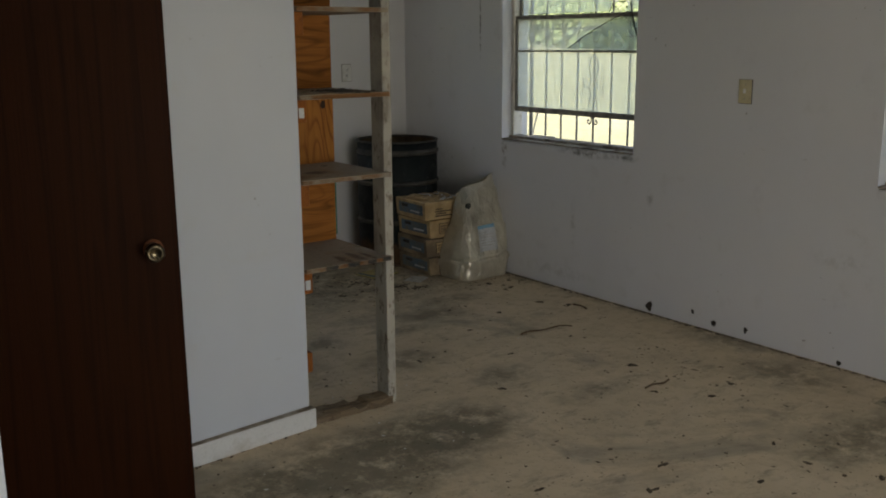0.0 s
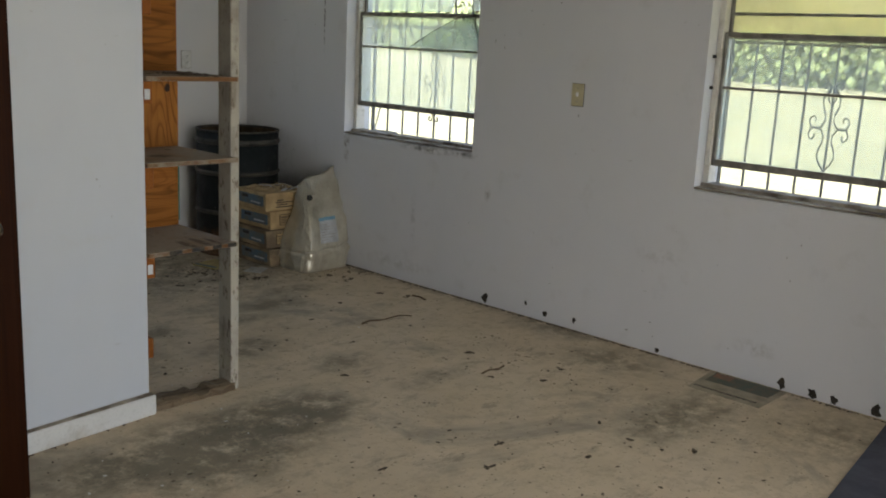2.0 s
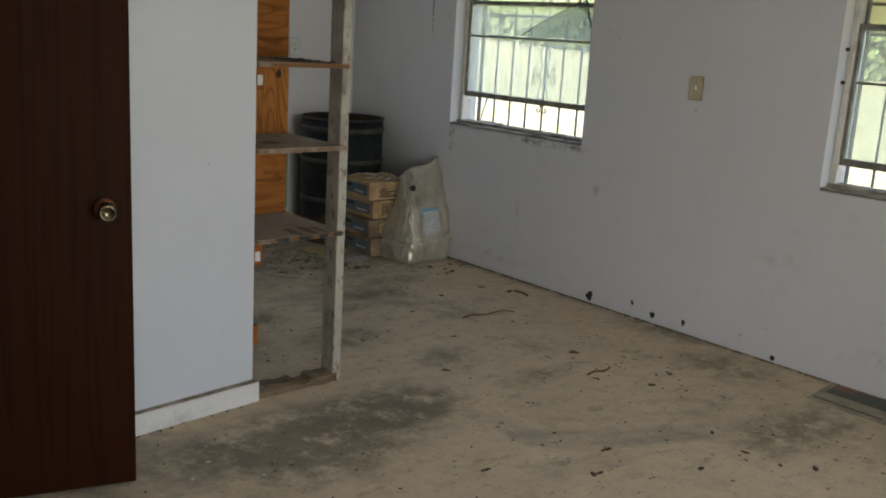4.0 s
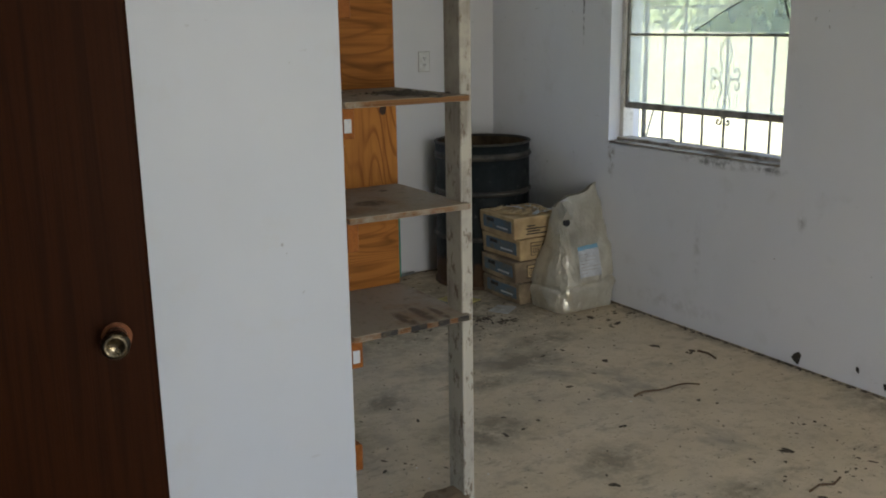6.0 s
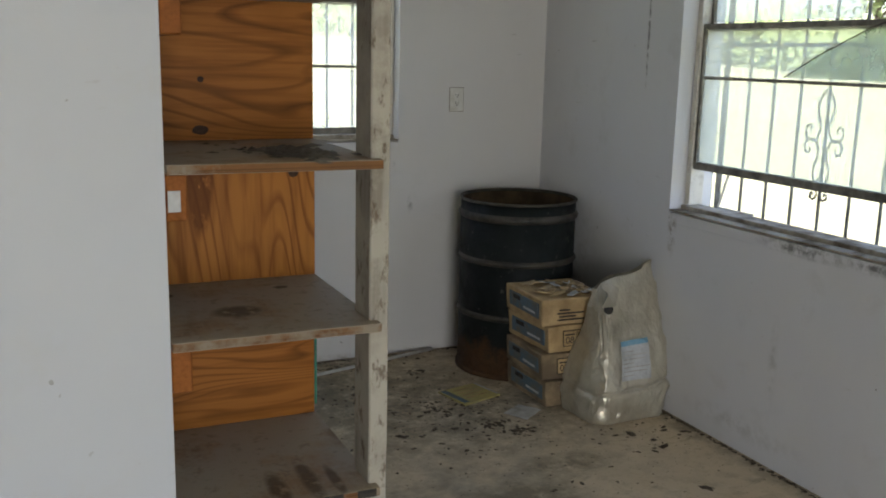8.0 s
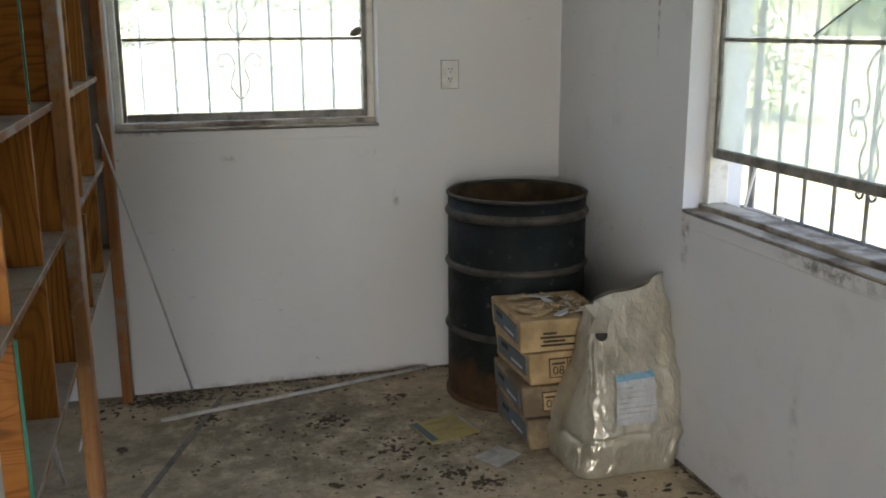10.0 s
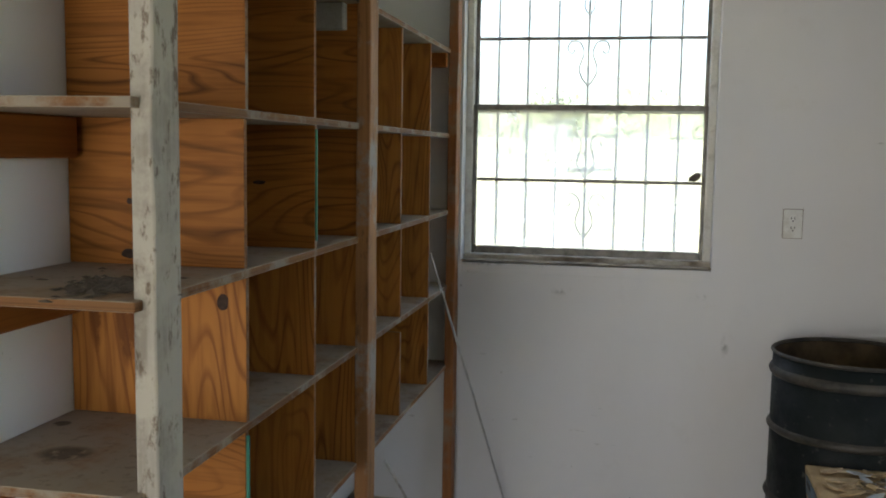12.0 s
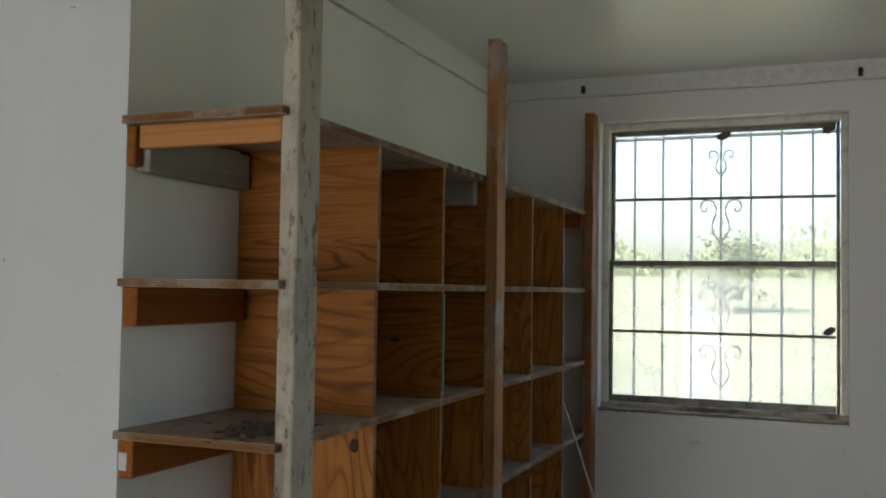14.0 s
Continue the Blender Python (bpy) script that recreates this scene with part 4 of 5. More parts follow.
BH = 0.124
CARTON = [(3.636, 4.862, 0.6, cardboard_dark), (3.611, 4.868, -1.5, cardboard_dark), (3.632, 4.860, 1.2, cardboard), (3.594, 4.858, -2.2, cardboard)]
for k, (x, y, turn, mat) in enumerate(CARTON):
    z = k * (BH + 0.001)
    lean = Matrix(((1, 0, -0.09, 0.09 * BH), (0, 1, -0.07, 0.07 * BH), (0, 0, 1, 0), (0, 0, 0, 1)))   # sagging sides
    m = pose(x, y, z, 0, 0, turn) @ lean
    c = thing("carton", (x, y, z), ("torn dusty cardboard tile carton on top of a stack" if k == 3 else "dusty cardboard tile carton with blue side print, in a stack"), "box", "stack of tile cartons")
    bm = bmesh.new()
    box(bm, 0, 0.335, 0, 0.352, 0, BH - 0.004, 0.007, m=m, seg=2)
    bmesh.ops.subdivide_edges(bm, edges=bm.edges, cuts=3, use_grid_fill=True)
    for v in bm.verts:
        v.co += Vector((noise.noise(v.co * 9 + Vector((k, 0, 0))), noise.noise(v.co * 9 + Vector((0, k, 5))), 0.4 * noise.noise(v.co * 7))) * 0.0065
    part("body", bm, mat, c)
    e = 0.0022
    part("side_print", boxes(-e - 0.002, 0.002, 0.03, 0.31, 0.03, 0.098, 0, m=m), ink_blue, c, "faded blue printed panel")
    for j, (ya, yb, za, zb) in enumerate(((0.2, 0.27, 0.07, 0.09), (0.06, 0.17, 0.045, 0.055))):
        part("side_lines", boxes(-e - 0.0032, 0.0, ya, yb, za, zb, 0, m=m), label_white if j else ink_black, c)
    lx = 0.075
    if k == 3:
        for j in range(4):
            part("end_print", boxes(lx + 0.01 * (j % 2), lx + (0.15, 0.09, 0.13, 0.06)[j], -e - 0.002, 0.002, 0.022 + j * 0.015, 0.028 + j * 0.015, 0, m=m), ink_black, c, "worn black print")
    else:
        part("end_label", boxes(lx, lx + 0.2, -e - 0.0015, 0.002, 0.025, 0.098, 0, m=m), cardboard, c)
        for u0, u1, v0, v1 in ((lx, lx + 0.2, 0.0245, 0.0275), (lx, lx + 0.2, 0.0955, 0.0985), (lx, lx + 0.003, 0.025, 0.098), (lx + 0.068, lx + 0.0705, 0.025, 0.098), (lx + 0.118, lx + 0.1205, 0.025, 0.098), (lx + 0.078, lx + 0.108, 0.04, 0.086), (lx + 0.13, lx + 0.19, 0.062, 0.085), (lx + 0.01, lx + 0.06, 0.075, 0.082)):
            part("label_rule", boxes(u0, u1, -e - 0.003, 0.0, v0, v1, 0, m=m), ink_black, c)
        text_part("08", 0.046, m @ pose(lx + 0.035, -e - 0.0025, 0.051, 90, 0, 0), ink_black, c)
    if k == 3:
        rnd = random.Random(4)
        for j in range(40):
            px, py = rnd.uniform(0.05, 0.29), rnd.uniform(0.03, 0.28)
            mt = m @ pose(px, py, BH + 0.006, rnd.uniform(-16, 16), rnd.uniform(-16, 16), rnd.uniform(0, 180))
            bm = bmesh.new()
            nn = rnd.randint(5, 7)
            tops = []
            for zz in (0, 0.004):
                tops.append([bm.verts.new(mt @ Vector(((0.026 + 0.03 * noise.noise((j, i * 3.1, 0))) * math.cos(2 * math.pi * i / nn) * 1.6, (0.02 + 0.02 * noise.noise((j, i * 2.3, 4))) * math.sin(2 * math.pi * i / nn), zz))) for i in range(nn)])
            bm.faces.new(tops[0]), bm.faces.new(tops[1])
            for i in range(nn):
                bm.faces.new((tops[0][i], tops[0][(i + 1) % nn], tops[1][(i + 1) % nn], tops[1][i]))
            part("torn_flap", bm, (torn_card, torn_card, cardboard_dark, label_white, cardboard)[rnd.randrange(5)], c)

# ---- sack ----
BAG = (3.905, 4.745)


def bag_point(u, v, lift=0.0):
    """The sack's skin: u round it (0 to 1, 0.75 faces the room), v up it."""
    a = 2 * math.pi * u
    belly = 1 - 0.07 * (1 - min(v / 0.07, 1)) ** 2
    half_w = (0.205 - 0.06 * max(v - 0.3, 0) / 0.7) * belly
    half_d = ((0.135 if v < 0.24 else 0.135 * (1 - (v - 0.24) / 0.76) ** 0.9) + 0.016) * belly
    ca, sa = math.cos(a), math.sin(a)
    e = 0.5
    x = math.copysign(abs(ca) ** e, ca) * half_w
    y = math.copysign(abs(sa) ** e, sa) * half_d
    tall = 0.60 + 0.055 * ca * v
    z = v * tall
    def ridge(p, sharp=3.0):
        return (1 - min(abs(noise.noise(p)) * sharp, 1)) ** 2

    fold = noise.noise((ca * 1.2 + 3, sa * 1.2, v * 1.5)) * 0.014
    fold += 0.007 * (ridge((x * 4.5 + 0.9 * z, y * 4.5, z * 1.9 + 2), 2.2) - 0.4) * (0.45 + 0.9 * max(ca, 0)) * min(1, 3 * v + 0.1)
    fold += 0.0055 * (ridge((x * 11 + z * 2, y * 11, z * 6 + 5), 2.6) - 0.3) * (0.5 + 0.6 * max(ca, 0))
    fold += 0.0012 * (ridge((x * 24, y * 24, z * 15)) - 0.3)
    seam = v - 0.235 - 0.03 * ca - 0.03 * noise.noise((ca * 2, sa * 2, 4))
    fold += 0.003 * math.exp(-((seam + 0.05) / 0.05) ** 2) - 0.004 * math.exp(-(seam / 0.014) ** 2)
    for line, width, deep in ((0.655 + 0.06 * (1 - v), 0.007, 0.006), (0.69 - 0.05 * (1 - v) ** 2, 0.006, 0.004), (0.62 + 0.02 * v, 0.008, 0.005)):
        fold -= deep * math.exp(-((u - line) / width) ** 2) * min(1, max(v - 0.45, 0) * 3)
    crease = 0.0
    k = 1 + (fold + crease) * 2.2 / max(half_w, 0.1)
    x, y = x * k, y * k
    x += 0.055 * v + 0.02 * math.sin(v * 4)
    y += 0.05 * v
    r = math.hypot(x, y) or 1
    return Vector((BAG[0] + x * (1 + lift / r), BAG[1] + y * (1 + lift / r), max(z, 0.001)))


sack = thing("sack", (BAG[0], BAG[1], 0), "crumpled silvery plastic sack with an open torn top", "sack")
bm = bmesh.new()
NU, NV = 220, 140
grid = [[bm.verts.new(bag_point(i / NU, (j / NV) ** 0.9)) for i in range(NU)] for j in range(NV + 1)]
for q, s in zip(grid, grid[1:]):
    for i in range(NU):
        bm.faces.new((q[i], q[(i + 1) % NU], s[(i + 1) % NU], s[i]))
bm.faces.new(grid[0])
part("skin", bm, bag_plastic, sack, smooth=True)


def bag_patch(name, u0, u1, v0, v1, lift, mat, parent, label=""):
    bm = bmesh.new()
    n = 10
    g = [[bm.verts.new(bag_point(u0 + (u1 - u0) * i / n, v0 + (v1 - v0) * j / n, lift)) for i in range(n + 1)] for j in range(n + 1)]
    for q, s in zip(g, g[1:]):
        for i in range(n):
            bm.faces.new((q[i], q[i + 1], s[i + 1], s[i]))
    return part(name, bm, mat, parent, label)


tag = bag_patch("label", 0.725, 0.768, 0.30, 0.57, 0.009, label_white, sack, "pale printed paper label")
bag_patch("label_band", 0.725, 0.768, 0.535, 0.57, 0.011, label_blue, tag, "light blue heading band")
for j in range(7):
    v = 0.33 + j * 0.027
    bag_patch("text_line", 0.729, 0.748 + 0.016 * ((j * 7) % 3) / 2, v, v + 0.007, 0.011, paper_grey, tag)
# torn flap on the shoulder
bm = bmesh.new()
pts = [(3.765, 4.66, 0.50), (3.78, 4.64, 0.56), (3.745, 4.645, 0.605), (3.80, 4.66, 0.60), (3.86, 4.68, 0.565), (3.83, 4.655, 0.50)]
f0 = [bm.verts.new(p) for p in pts]
f1 = [bm.verts.new(Vector(p) + Vector((0.004, 0.006, 0.002))) for p in pts]
bm.faces.new(f0), bm.faces.new(f1[::-1])
for i in range(len(f0)):
    bm.faces.new((f0[i], f0[(i + 1) % 6], f1[(i + 1) % 6], f1[i]))
part("torn_flap", bm, bag_plastic, sack)
part("hole", turned([(0.0, 0.0), (0.021, 0.0), (0.014, 0.004), (0.0, 0.004)], bag_point(0.70, 0.80, 0.004), (-0.25, -0.95, 0.2)), slot_black, sack, "dark torn hole")


# ---- papers on the floor ----
def sheet(name, corners, thick, mat, label, category, curl=0.004):
    bm = bmesh.new()
    n = 8
    c = [Vector((x, y, 0)) for x, y in corners]
    lay = []
    for zz in (0.0015, thick):
        lay.append([[bm.verts.new(c[0].lerp(c[1], i / n).lerp(c[3].lerp(c[2], i / n), j / n) + Vector((0, 0, zz + curl * (1 + noise.noise((i * 0.7, j * 0.7, corners[0][0] * 9)))))) for i in range(n + 1)] for j in range(n + 1)])
    for g in lay:
        for q, s in zip(g, g[1:]):
            for i in range(n):
                bm.faces.new((q[i], q[i + 1], s[i + 1], s[i]))
    lo, hi = lay
    rim = [(0, i) for i in range(n)] + [(j, n) for j in range(n)] + [(n, n - i) for i in range(n)] + [(n - j, 0) for j in range(n)]
    for (j, i), (l, k) in zip(rim, rim[1:] + rim[:1]):
        bm.faces.new((lo[j][i], lo[l][k], hi[l][k], hi[j][i]))
    return tagged(part(name, bm, mat), label, category)


def on_sheet(name, corners, u0, u1, v0, v1, z, mat, parent, label=""):
    c = [Vector((x, y, 0)) for x, y in corners]

    def q(u, v):
        return c[0].lerp(c[1], u).lerp(c[3].lerp(c[2], u), v) + Vector((0, 0, z))
    bm = bmesh.new()
    bm.faces.new([bm.verts.new(q(*p)) for p in ((u0, v0), (u1, v0), (u1, v1), (u0, v1))])
    return part(name, bm, mat, parent, label)


MAG = [(3.274, 5.204), (3.48, 5.25), (3.525, 5.075), (3.321, 5.013)]
mag = sheet("magazine", MAG, 0.008, paper_yellow, "yellow-covered booklet with a blue band, on the floor", "magazine", 0.001)
on_sheet("cover_band", MAG, 0.01, 0.16, 0.05, 0.95, 0.0125, ink_blue, mag, "grey-blue band")
on_sheet("cover_edge", MAG, 0.93, 0.99, 0.03, 0.97, 0.0125, paper_grey, mag)
for j in range(4):
    on_sheet("cover_line", MAG, 0.25, 0.8, 0.2 + 0.17 * j, 0.25 + 0.17 * j, 0.0125, cardboard, mag)
PAP = [(3.436, 4.871), (3.544, 4.938), (3.607, 4.848), (3.493, 4.768)]
pap = sheet("paper_slip", PAP, 0.004, paper_grey, "small crumpled white paper slip on the floor", "paper", 0.003)
NEWS = [(3.819, 1.912), (4.1, 1.94), (4.114, 1.563), (3.816, 1.565)]
news = sheet("flyer", NEWS, 0.003, paper_news, "faded printed flyer stuck flat to the floor", "paper", 0.0004)
on_sheet("picture", NEWS, 0.48, 0.96, 0.08, 0.93, 0.0062, news_green, news, "dark faded picture")
on_sheet("picture", NEWS, 0.72, 0.94, 0.1, 0.34, 0.0068, news_red, news, "reddish faded picture")
rnd = random.Random(7)
v = 0.05
while v < 0.92:
    w = rnd.uniform(0.012, 0.03)
    on_sheet("heading", NEWS, 0.10, 0.17, v, v + w, 0.0064, ink_black, news, "black blocky heading")
    v += w + 0.012

mat_c = [(3.172, 1.006), (4.105, 1.118), (4.105, 0.05), (3.212, 0.05)]
vm = sheet("floor_mat", mat_c, 0.006, mat_blue, "blue-grey vinyl sheet lying on the concrete floor", "mat", 0.0005)
part("rivet", turned([(0.0, 0.0), (0.012, 0.0), (0.009, 0.004), (0.0, 0.005)], (3.85, 0.97, 0.007), (0, 0, 1), 12), steel, vm, "shiny metal stud")

# ---- wall fittings ----
sw = thing("light_switch", (E, 2.866, 1.26), "beige plastic light switch with a toggle on the wall", "switch")
# dark sheet a little larger than the plate, drawing its shadow edge
part("shadow_gap", boxes(E - 0.003, E - 0.0004, 2.8275, 2.9055, 1.2005, 1.3195), slot_black, sw, "dark sheet drawing the shadow edge of the plate")
part("plate", boxes(E - 0.0075, E - 0.0035, 2.829, 2.904, 1.203, 1.318, 0.002), plate_beige, sw)
part("toggle", boxes(E - 0.018, E - 0.005, 2.861, 2.872, 1.252, 1.274, 0.002), plate_white, sw, "stubby toggle")
for z in (1.225, 1.296):
    part("screw", turned([(0.0, 0), (0.004, 0), (0.003, 0.0015), (0, 0.0016)], (E - 0.0075, 2.866, z), (-1, 0, 0), 10), steel, sw)
ox, oz = 3.622, 1.297
ol = thing("power_outlet", (ox, N, oz), "white double power outlet on the wall", "outlet")
# larger sheet behind the plate, put there as its shadow line
part("shadow_gap", boxes(ox - 0.0395, ox + 0.0395, N - 0.002, N - 0.0004, oz - 0.0605, oz + 0.0605), sill_grime, ol, "thin sheet drawing the shadow line round the plate")
part("plate", boxes(ox - 0.037, ox + 0.037, N - 0.006, N - 0.0005, oz - 0.058, oz + 0.058, 0.002), plate_white, ol)
for s in (-1, 1):
    r = part("socket", turned([(0.0, 0), (0.0165, 0), (0.0165, 0.002), (0.0, 0.002)], (ox, N - 0.006, oz + s * 0.0195), (0, -1, 0), 20), plate_white, ol)
    for dx in (-0.0065, 0.0065):
        part("slot", boxes(ox + dx - 0.0016, ox + dx + 0.0016, N - 0.0092, N - 0.008, oz + s * 0.0195 - 0.001, oz + s * 0.0195 + 0.009), slot_black, r)
    part("slot", boxes(ox - 0.0025, ox + 0.0025, N - 0.0092, N - 0.008, oz + s * 0.0195 - 0.011, oz + s * 0.0195 - 0.005), slot_black, r)

pts = [(W + 0.006 + 2.3 * k / 24, N - 0.005, 2.532 + 0.002 * math.sin(k * 0.9)) for k in range(25)]
c1 = tagged(part("wall_cable", tube(bmesh.new(), pts, 0.0045, 6), cable_white), "thin painted cable run along the wall top", "cable", "wall cables")
pts = [(W + 0.005, P + 0.02 + 2.62 * k / 24, 2.507 + 0.0012 * math.sin(k * 0.8)) for k in range(25)]
c2 = tagged(part("wall_cable", tube(bmesh.new(), pts, 0.005, 6), cable_white), "thin painted cable run along the wall top", "cable", "wall cables")
for x in (2.177, 3.357):
    tagged(part("cable_clip", boxes(x - 0.009, x + 0.009, N - 0.02, N - 0.0005, 2.548, 2.582, 0.003), black_plastic), "small dark metal clip fixed to the wall", "clip", "wall clips")

# ---- bare bulb ----
LX, LY = 3.075, 4.27
lamp = thing("ceiling_lamp", (LX, LY, CEIL), "bare unlit bulb in a loose porcelain holder", "ceiling lamp")
tilt = Euler((radians(8), radians(9), 0)).to_matrix()
def small(profile):
    return [(r * 0.64, z * 0.66) for r, z in profile]


part("junction_box", lathe(bmesh.new(), small([(0.0, 0.0), (0.055, 0.0), (0.055, -0.04), (0.0, -0.04)]), (LX, LY, CEIL), 20), black_plastic, lamp, "dark open junction box")
part("holder", lathe(bmesh.new(), small([(0.0, -0.036), (0.072, -0.044), (0.074, -0.054), (0.04, -0.06), (0.03, -0.075), (0.026, -0.1), (0.0, -0.1)]), (LX, LY, CEIL), 28, tilt), porcelain, lamp, smooth=True)
part("bulb", lathe(bmesh.new(), small([(0.0, -0.098), (0.017, -0.098), (0.018, -0.115), (0.028, -0.135), (0.037, -0.155), (0.040, -0.175), (0.034, -0.196), (0.018, -0.209), (0.0, -0.212)]), (LX, LY, CEIL), 28, tilt), bulb_glass, lamp, "frosted glass bulb", smooth=True)

# insects and webs stuck on the north window
for x, z, s in ((2.80, 2.335, 0.024), (3.235, 2.345, 0.022), (3.235, 1.475, 0.02)):
    bm = bmesh.new()
    bmesh.ops.create_icosphere(bm, subdivisions=2, radius=1.0)
    for v in bm.verts:
        k = 1 + 0.5 * noise.noise(v.co * 1.6 + Vector((x * 9, z, 0)))
        v.co = Vector((x + v.co.x * s * k * 1.2, N + 0.07 + v.co.y * s * 0.3, z + v.co.z * s * k * 0.8 + v.co.x * s * 0.4))
    tagged(part("mud_nest", bm, nest, smooth=True), "small grey mud-wasp nest stuck on the window frame", "nest", "mud nests")

# ---- holes and clods along the wall ----
for y, z, s in ((3.424, 0.035, 0.032), (3.117, 0.075, 0.014), (2.98, 0.04, 0.02), (2.78, 0.055, 0.02), (2.26, 0.02, 0.018), (1.604, 0.03, 0.03), (1.458, 0.025, 0.028), (1.36, 0.022, 0.024), (1.18, 0.03, 0.034)):
    bm = bmesh.new()
    bmesh.ops.create_icosphere(bm, subdivisions=2, radius=1.0)
    for v in bm.verts:
        k = 0.85 + 0.9 * noise.noise(v.co * 2.4 + Vector((y * 7, z * 9, 0)))
        v.co = Vector((E + 0.002 + v.co.x * 0.008, y + v.co.y * s * 0.8 * k, max(z + v.co.z * s * k, 0.001)))
    tagged(part("mud_clod", bm, mud), "dark clod of mud filling a hole at the wall's foot", "mud", "clods along the wall")

# ---- twig and litter ----
pts = [(3.27 + 0.326 * k / 10, 3.545 - 0.048 * k / 10 + 0.022 * math.sin(k / 10 * math.pi), 0.007 + 0.006 * math.sin(k)) for k in range(11)]
tagged(part("twig", tube(bmesh.new(), pts, [0.005 - 0.0002 * k for k in range(11)], 6), stick_bark), "dry curved twig lying on the floor", "twig")
pts = [(3.19, 2.62, 0.006), (3.25, 2.63, 0.008), (3.30, 2.61, 0.006), (3.36, 2.63, 0.005)]
tagged(part("twig", tube(bmesh.new(), pts, 0.004, 6), stick_bark), "short dark twig lying on the floor", "twig")


pts = [(3.9, 3.8, 0.006), (3.905, 3.74, 0.009), (3.89, 3.68, 0.006)]
tagged(part("twig", tube(bmesh.new(), pts, 0.005, 6), stick_bark), "short dark twig lying near the wall", "twig")


def litter(name, spots, mat, label, seed, zf=0.0):
    """Many small flakes in one mesh: (x, y, spread x, spread y, count, size)."""
    rnd = random.Random(seed)
    verts, faces = [], []
    for cx, cy, sx, sy, count, size in spots:
        for _ in range(int(count * 1.6)):
            x, y = rnd.gauss(cx, sx), rnd.gauss(cy, sy)
            if not (W + 0.02 < x < E - 0.012 or y < P - 0.03) or y > N - 0.012 or x > E - 0.012:
                continue
            s = 0.62 * size * rnd.uniform(0.35, 1.5) ** 1.8
            a, h = rnd.uniform(0, math.pi), s * rnd.uniform(0.25, 0.6)
            ln = rnd.uniform(0.6, 2.2)
            base = len(verts)
            for k in range(5):
                t = a + 2 * math.pi * k / 5
                r = s * rnd.uniform(0.6, 1.2)
                px, py = r * math.cos(2 * math.pi * k / 5) * ln, r * math.sin(2 * math.pi * k / 5)
                verts.append((x + px * math.cos(a) - py * math.sin(a), y + px * math.sin(a) + py * math.cos(a), zf + 0.0005 + rnd.uniform(0, 0.3) * h))
            verts.append((x + rnd.uniform(-s, s) * 0.3, y + rnd.uniform(-s, s) * 0.3, zf + h))
            for k in range(5):
                faces.append((base + k, base + (k + 1) % 5, base + 5))
            faces.append(tuple(base + k for k in range(4, -1, -1)))
    me = bpy.data.meshes.new(name)
    me.from_pydata(verts, [], faces)
    me.materials.append(mat)
    return tagged(new(name, me), label, "litter", kind="stuff")


litter("floor_litter", [
    (3.0, 5.15, 0.45, 0.3, 200, 0.007), (2.6, 5.72, 0.4, 0.06, 200, 0.009), (3.2, 5.0, 0.22, 0.17, 130, 0.0085),
    (2.37, 5.73, 0.08, 0.03, 200, 0.009), (2.54, 5.49, 0.03, 0.02, 30, 0.012), (2.98, 5.35, 0.045, 0.035, 60, 0.011),
    (3.34, 4.78, 0.05, 0.04, 30, 0.0105), (3.43, 4.67, 0.05, 0.03, 30, 0.0105), (3.18, 5.02, 0.05, 0.04, 24, 0.0105), (3.28, 5.5, 0.03, 0.03, 10, 0.012),
    (3.35, 4.55, 0.25, 0.25, 70, 0.008), (3.0, 3.6, 0.7, 0.6, 80, 0.006), (2.9, 2.4, 0.6, 0.6, 90, 0.006),
    (3.55, 2.6, 0.22, 0.25, 60, 0.007), (2.1, 2.2, 0.5, 0.45, 50, 0.005), (2.6, 1.6, 0.7, 0.5, 60, 0.006),
    (3.7, 1.6, 0.3, 0.3, 50, 0.006), (1.9, 4.4, 0.25, 0.6, 90, 0.007), (3.9, 4.45, 0.15, 0.08, 40, 0.01), (1.4, 2.7, 0.3, 0.2, 40, 0.005)],
    crumb, "dark leaf crumbs and dirt scattered over the concrete", 11)
CLODS = ((3.82, 4.49), (3.47, 4.54), (3.47, 3.95), (3.86, 4.33), (3.78, 3.97), (3.85, 3.82), (3.36, 2.42), (3.55, 2.66), (3.06, 1.73),
         (3.12, 1.63), (3.16, 1.93), (2.47, 1.95), (2.6, 2.26), (2.66, 2.06), (3.43, 1.48), (2.84, 1.8), (3.17, 1.53), (2.81, 1.43),
         (3.38, 2.87), (3.2, 2.56), (3.54, 2.42), (1.97, 2.86), (2.17, 2.18), (2.63, 2.73), (3.03, 3.36), (2.71, 3.02), (2.94, 4.8), (2.22, 5.28))
litter("dirt_clods", [(x, y, 0.016, 0.012, 2, 0.017 if y > 3.8 else 0.0115) for x, y in CLODS] + [(2.9, 3.0, 0.8, 1.0, 70, 0.009)],
       crumb, "small dark clods of dirt scattered over the floor", 15)
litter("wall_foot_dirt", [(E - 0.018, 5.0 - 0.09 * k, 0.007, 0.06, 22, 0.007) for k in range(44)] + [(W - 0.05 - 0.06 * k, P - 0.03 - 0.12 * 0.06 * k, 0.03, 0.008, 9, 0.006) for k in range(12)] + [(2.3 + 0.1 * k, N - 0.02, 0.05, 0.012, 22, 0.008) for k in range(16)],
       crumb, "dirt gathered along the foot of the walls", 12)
litter("paint_flakes", [(1.5, 2.5, 0.4, 0.25, 14, 0.006), (2.4, 3.4, 0.6, 0.5, 10, 0.006), (1.9, 2.6, 0.3, 0.2, 8, 0.006)], plate_white, "white flakes of paint on the floor", 13)
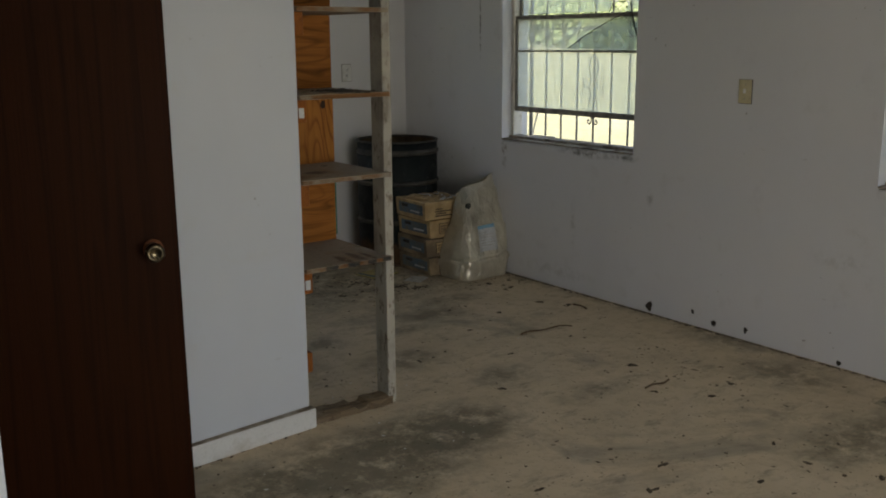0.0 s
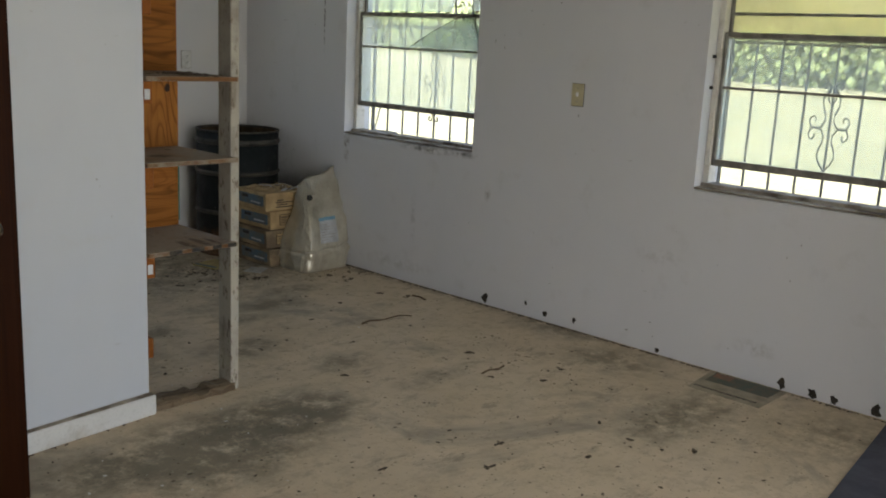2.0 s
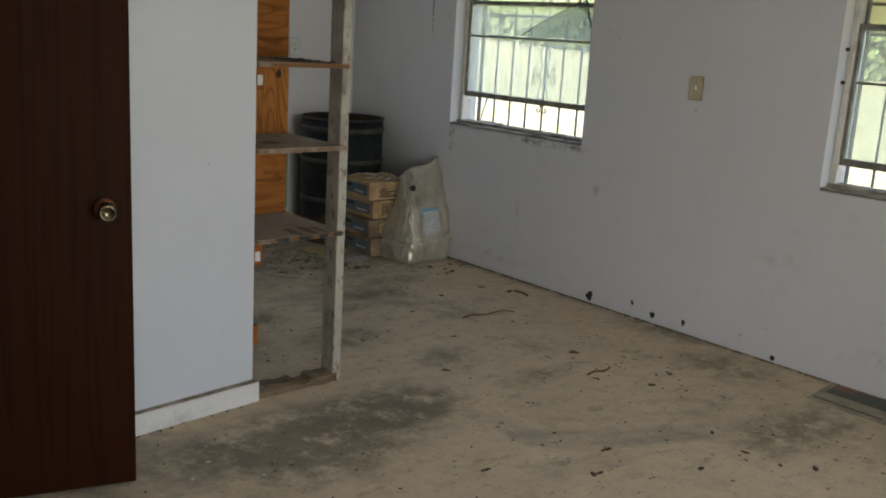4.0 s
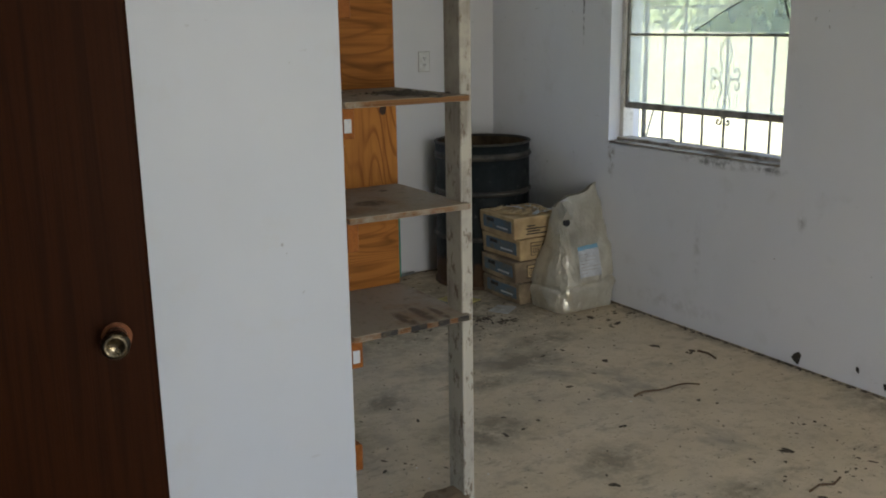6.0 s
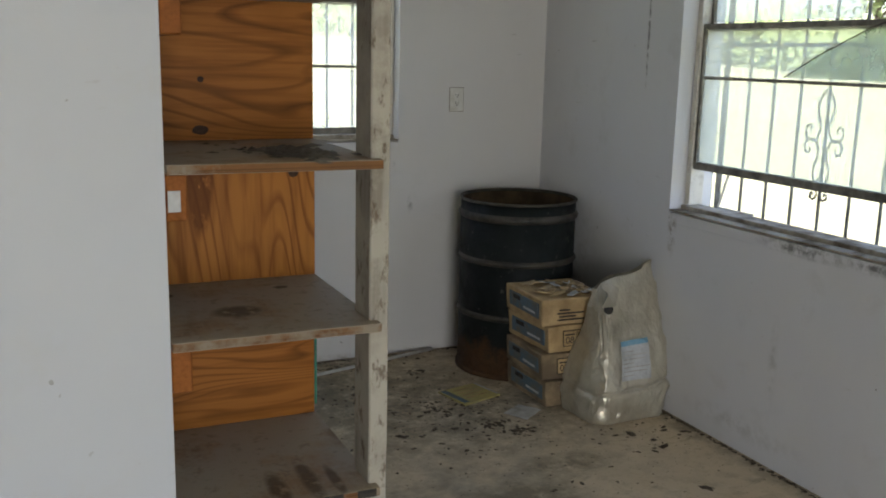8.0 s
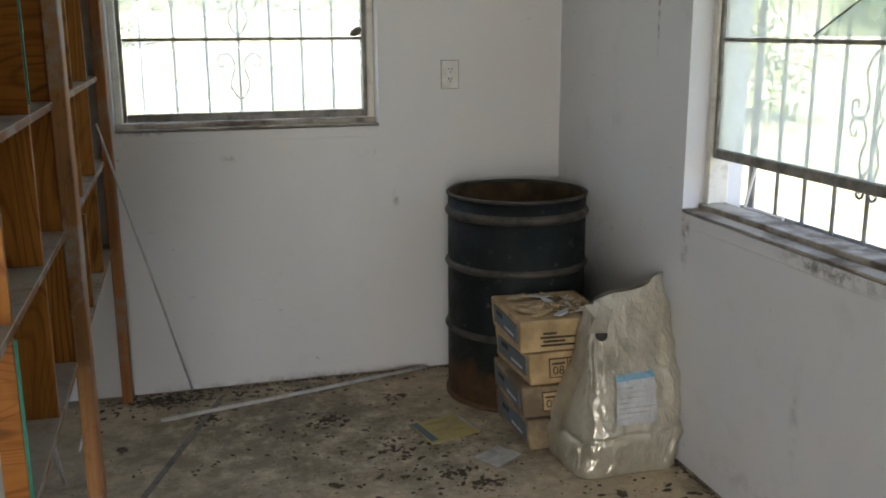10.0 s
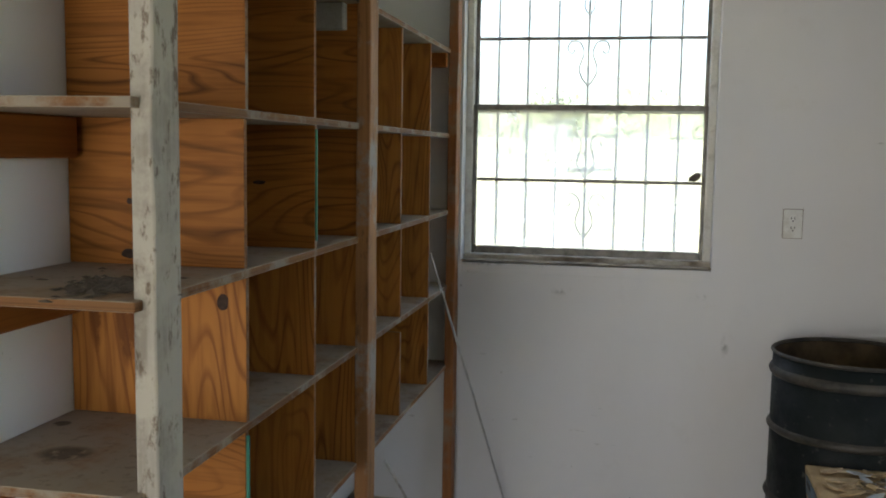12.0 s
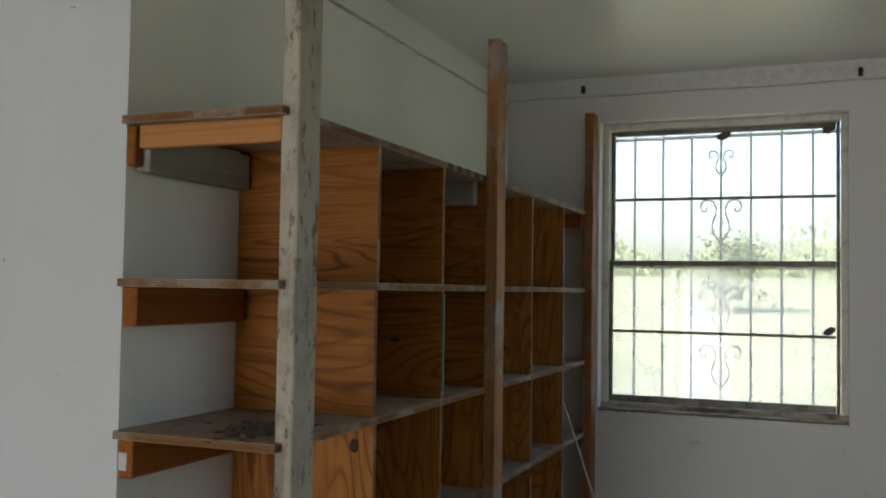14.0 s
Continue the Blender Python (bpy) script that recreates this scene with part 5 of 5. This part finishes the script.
litter("shelf_litter", [(2.09, 3.30, 0.03, 0.055, 190, 0.014), (2.05, 3.34, 0.05, 0.06, 70, 0.008)], nest, "nest litter piled on the shelf board", 14, LEVEL[2] + HALF)

# ---- outdoors ----
def land(x, y):
    """The field: level by the house, then rising gently to the woods."""
    f = min(max((math.hypot(x - 1, y - 2) - 12) / 85, 0), 1)
    return -0.22 + 3.3 * f * f * (3 - 2 * f) + 0.3 * f * noise.noise((x * 0.02, y * 0.02, 0))


bm = bmesh.new()
bmesh.ops.create_grid(bm, x_segments=100, y_segments=100, size=260)
for v in bm.verts:
    v.co.z = land(v.co.x, v.co.y)
tagged(part("ground", bm, grass), "pale dry grass field round the house", "grass", kind="structure")


def tree(at, height, spread, leaves, seed, label):
    rnd = random.Random(seed)
    t = thing("tree", at, label, "tree", "trees in the field")
    x, y, z = at
    bm = bmesh.new()
    trunk = [(x + 0.15 * noise.noise((k, seed, 0)), y + 0.15 * noise.noise((k, 0, seed)), z + height * 0.6 * k / 6) for k in range(7)]
    tube(bm, trunk, [0.03 * height * (1 - 0.11 * k) for k in range(7)], 8)
    tips = []
    for k in range(9):
        a, h = rnd.uniform(0, 6.28), rnd.uniform(0.2, 0.6)
        s = Vector((x, y, z + height * h))
        e = s + Vector((math.cos(a) * spread * rnd.uniform(0.4, 0.9), math.sin(a) * spread * rnd.uniform(0.4, 0.9), height * rnd.uniform(0.1, 0.38)))
        mid = s.lerp(e, 0.5) + Vector((0, 0, 0.05 * height))
        tube(bm, [s, mid, e], [0.012 * height, 0.008 * height, 0.003 * height], 6)
        tips += [e, mid]
    tips += [Vector((x + spread * c * 0.7, y + spread * s * 0.7, z + height * 0.2)) for c, s in ((1, 0), (-1, 0), (0, 1), (0, -1))]
    tips += [Vector((x, y, z + height * 0.85)), Vector((x, y, z + height * 0.7))]
    part("trunk", bm, bark, t)
    verts, faces = [], []
    for _ in range(leaves):
        c = rnd.choice(tips)
        p = c + Vector((rnd.gauss(0, spread * 0.22), rnd.gauss(0, spread * 0.22), rnd.gauss(0, height * 0.08)))
        s = rnd.uniform(0.10, 0.24) * height / 6
        q = Euler((rnd.gauss(0, 0.6), rnd.gauss(0, 0.6), rnd.uniform(0, 6.28))).to_matrix()
        b = len(verts)
        verts += [tuple(p + q @ Vector(o)) for o in ((-s, 0, 0), (0, -s * 0.45, 0), (s, 0, s * 0.2), (0, s * 0.45, 0))]
        faces.append((b, b + 1, b + 2, b + 3))
    me = bpy.data.meshes.new("crown")
    me.from_pydata(verts, [], faces)
    me.materials.append(leaf_green)
    cr = new("crown", me)
    cr.parent, cr.matrix_parent_inverse = t, t.matrix_basis.inverted()
    return t


tree((-1.0, 46, land(-1.0, 46) - 0.05), 3.7, 2.0, 2600, 1, "bushy green tree alone in the dry field")
tree((-14, 60, land(-14, 60) - 0.05), 3.6, 3.0, 2200, 2, "low broad bush at the far side of the field")
tree((52, 30, land(52, 30) - 0.05), 8.0, 5.0, 3200, 3, "tall green tree at the edge of the field")
tree((48, 22, land(48, 22) - 0.05), 7.0, 4.5, 3200, 4, "tall green tree at the edge of the field")
tree((50, 14, land(50, 14) - 0.05), 7.5, 4.8, 3200, 5, "tall green tree at the edge of the field")
tree((46, 41, land(46, 41) - 0.05), 8.0, 5.0, 3000, 6, "tall green tree at the edge of the field")
tree((11.5, 16.5, land(11.5, 16.5) - 0.05), 3.2, 1.6, 2200, 7, "small leafy tree close to the house")
rnd = random.Random(21)
verts, faces = [], []
for _ in range(60000):
    a = rnd.uniform(-0.5, 2.6)
    r = rnd.gauss(95, 6)
    p = Vector((r * math.cos(a), r * math.sin(a), land(r * math.cos(a), r * math.sin(a)) + abs(rnd.gauss(0, 1.3 + 1.2 * noise.noise((a * 14, 0, 0))))))
    s = rnd.uniform(0.15, 0.42)
    q = Euler((rnd.gauss(0, 0.3), rnd.gauss(-0.85, 0.3), a)).to_matrix()
    b = len(verts)
    verts += [tuple(p + q @ Vector(o)) for o in ((-s, 0, 0), (0, -s * 0.6, 0), (s, 0, 0), (0, s * 0.6, 0))]
    faces.append((b, b + 1, b + 2, b + 3))
me = bpy.data.meshes.new("far_woods")
me.from_pydata(verts, [], faces)
me.materials.append(leaf_far)
tagged(new("far_woods", me), "low line of far green woods", "woods", kind="stuff")

# a ragged hedge across the field, east of the house
rnd = random.Random(22)
verts, faces = [], []
for _ in range(44000):
    y = rnd.uniform(-30, 48)
    tall = 2.1 + 1.1 * noise.noise((y * 0.16, 3, 0)) + 0.5 * noise.noise((y * 0.7, 8, 0))
    x = 37 + 2.5 * noise.noise((y * 0.05, 1, 0)) + rnd.gauss(0, 0.9)
    p = Vector((x, y, land(x, y) + tall * rnd.uniform(0, 1) ** 0.8))
    s = rnd.uniform(0.1, 0.24)
    q = Euler((rnd.gauss(0, 0.3), rnd.gauss(-0.85, 0.3), 0)).to_matrix()
    b = len(verts)
    verts += [tuple(p + q @ Vector(o)) for o in ((-s, 0, 0), (0, -s * 0.6, 0), (s, 0, 0), (0, s * 0.6, 0))]
    faces.append((b, b + 1, b + 2, b + 3))
me = bpy.data.meshes.new("hedge")
me.from_pydata(verts, [], faces)
me.materials.append(leaf_green)
tagged(new("hedge", me), "ragged green hedge across the dry field", "hedge", kind="stuff")
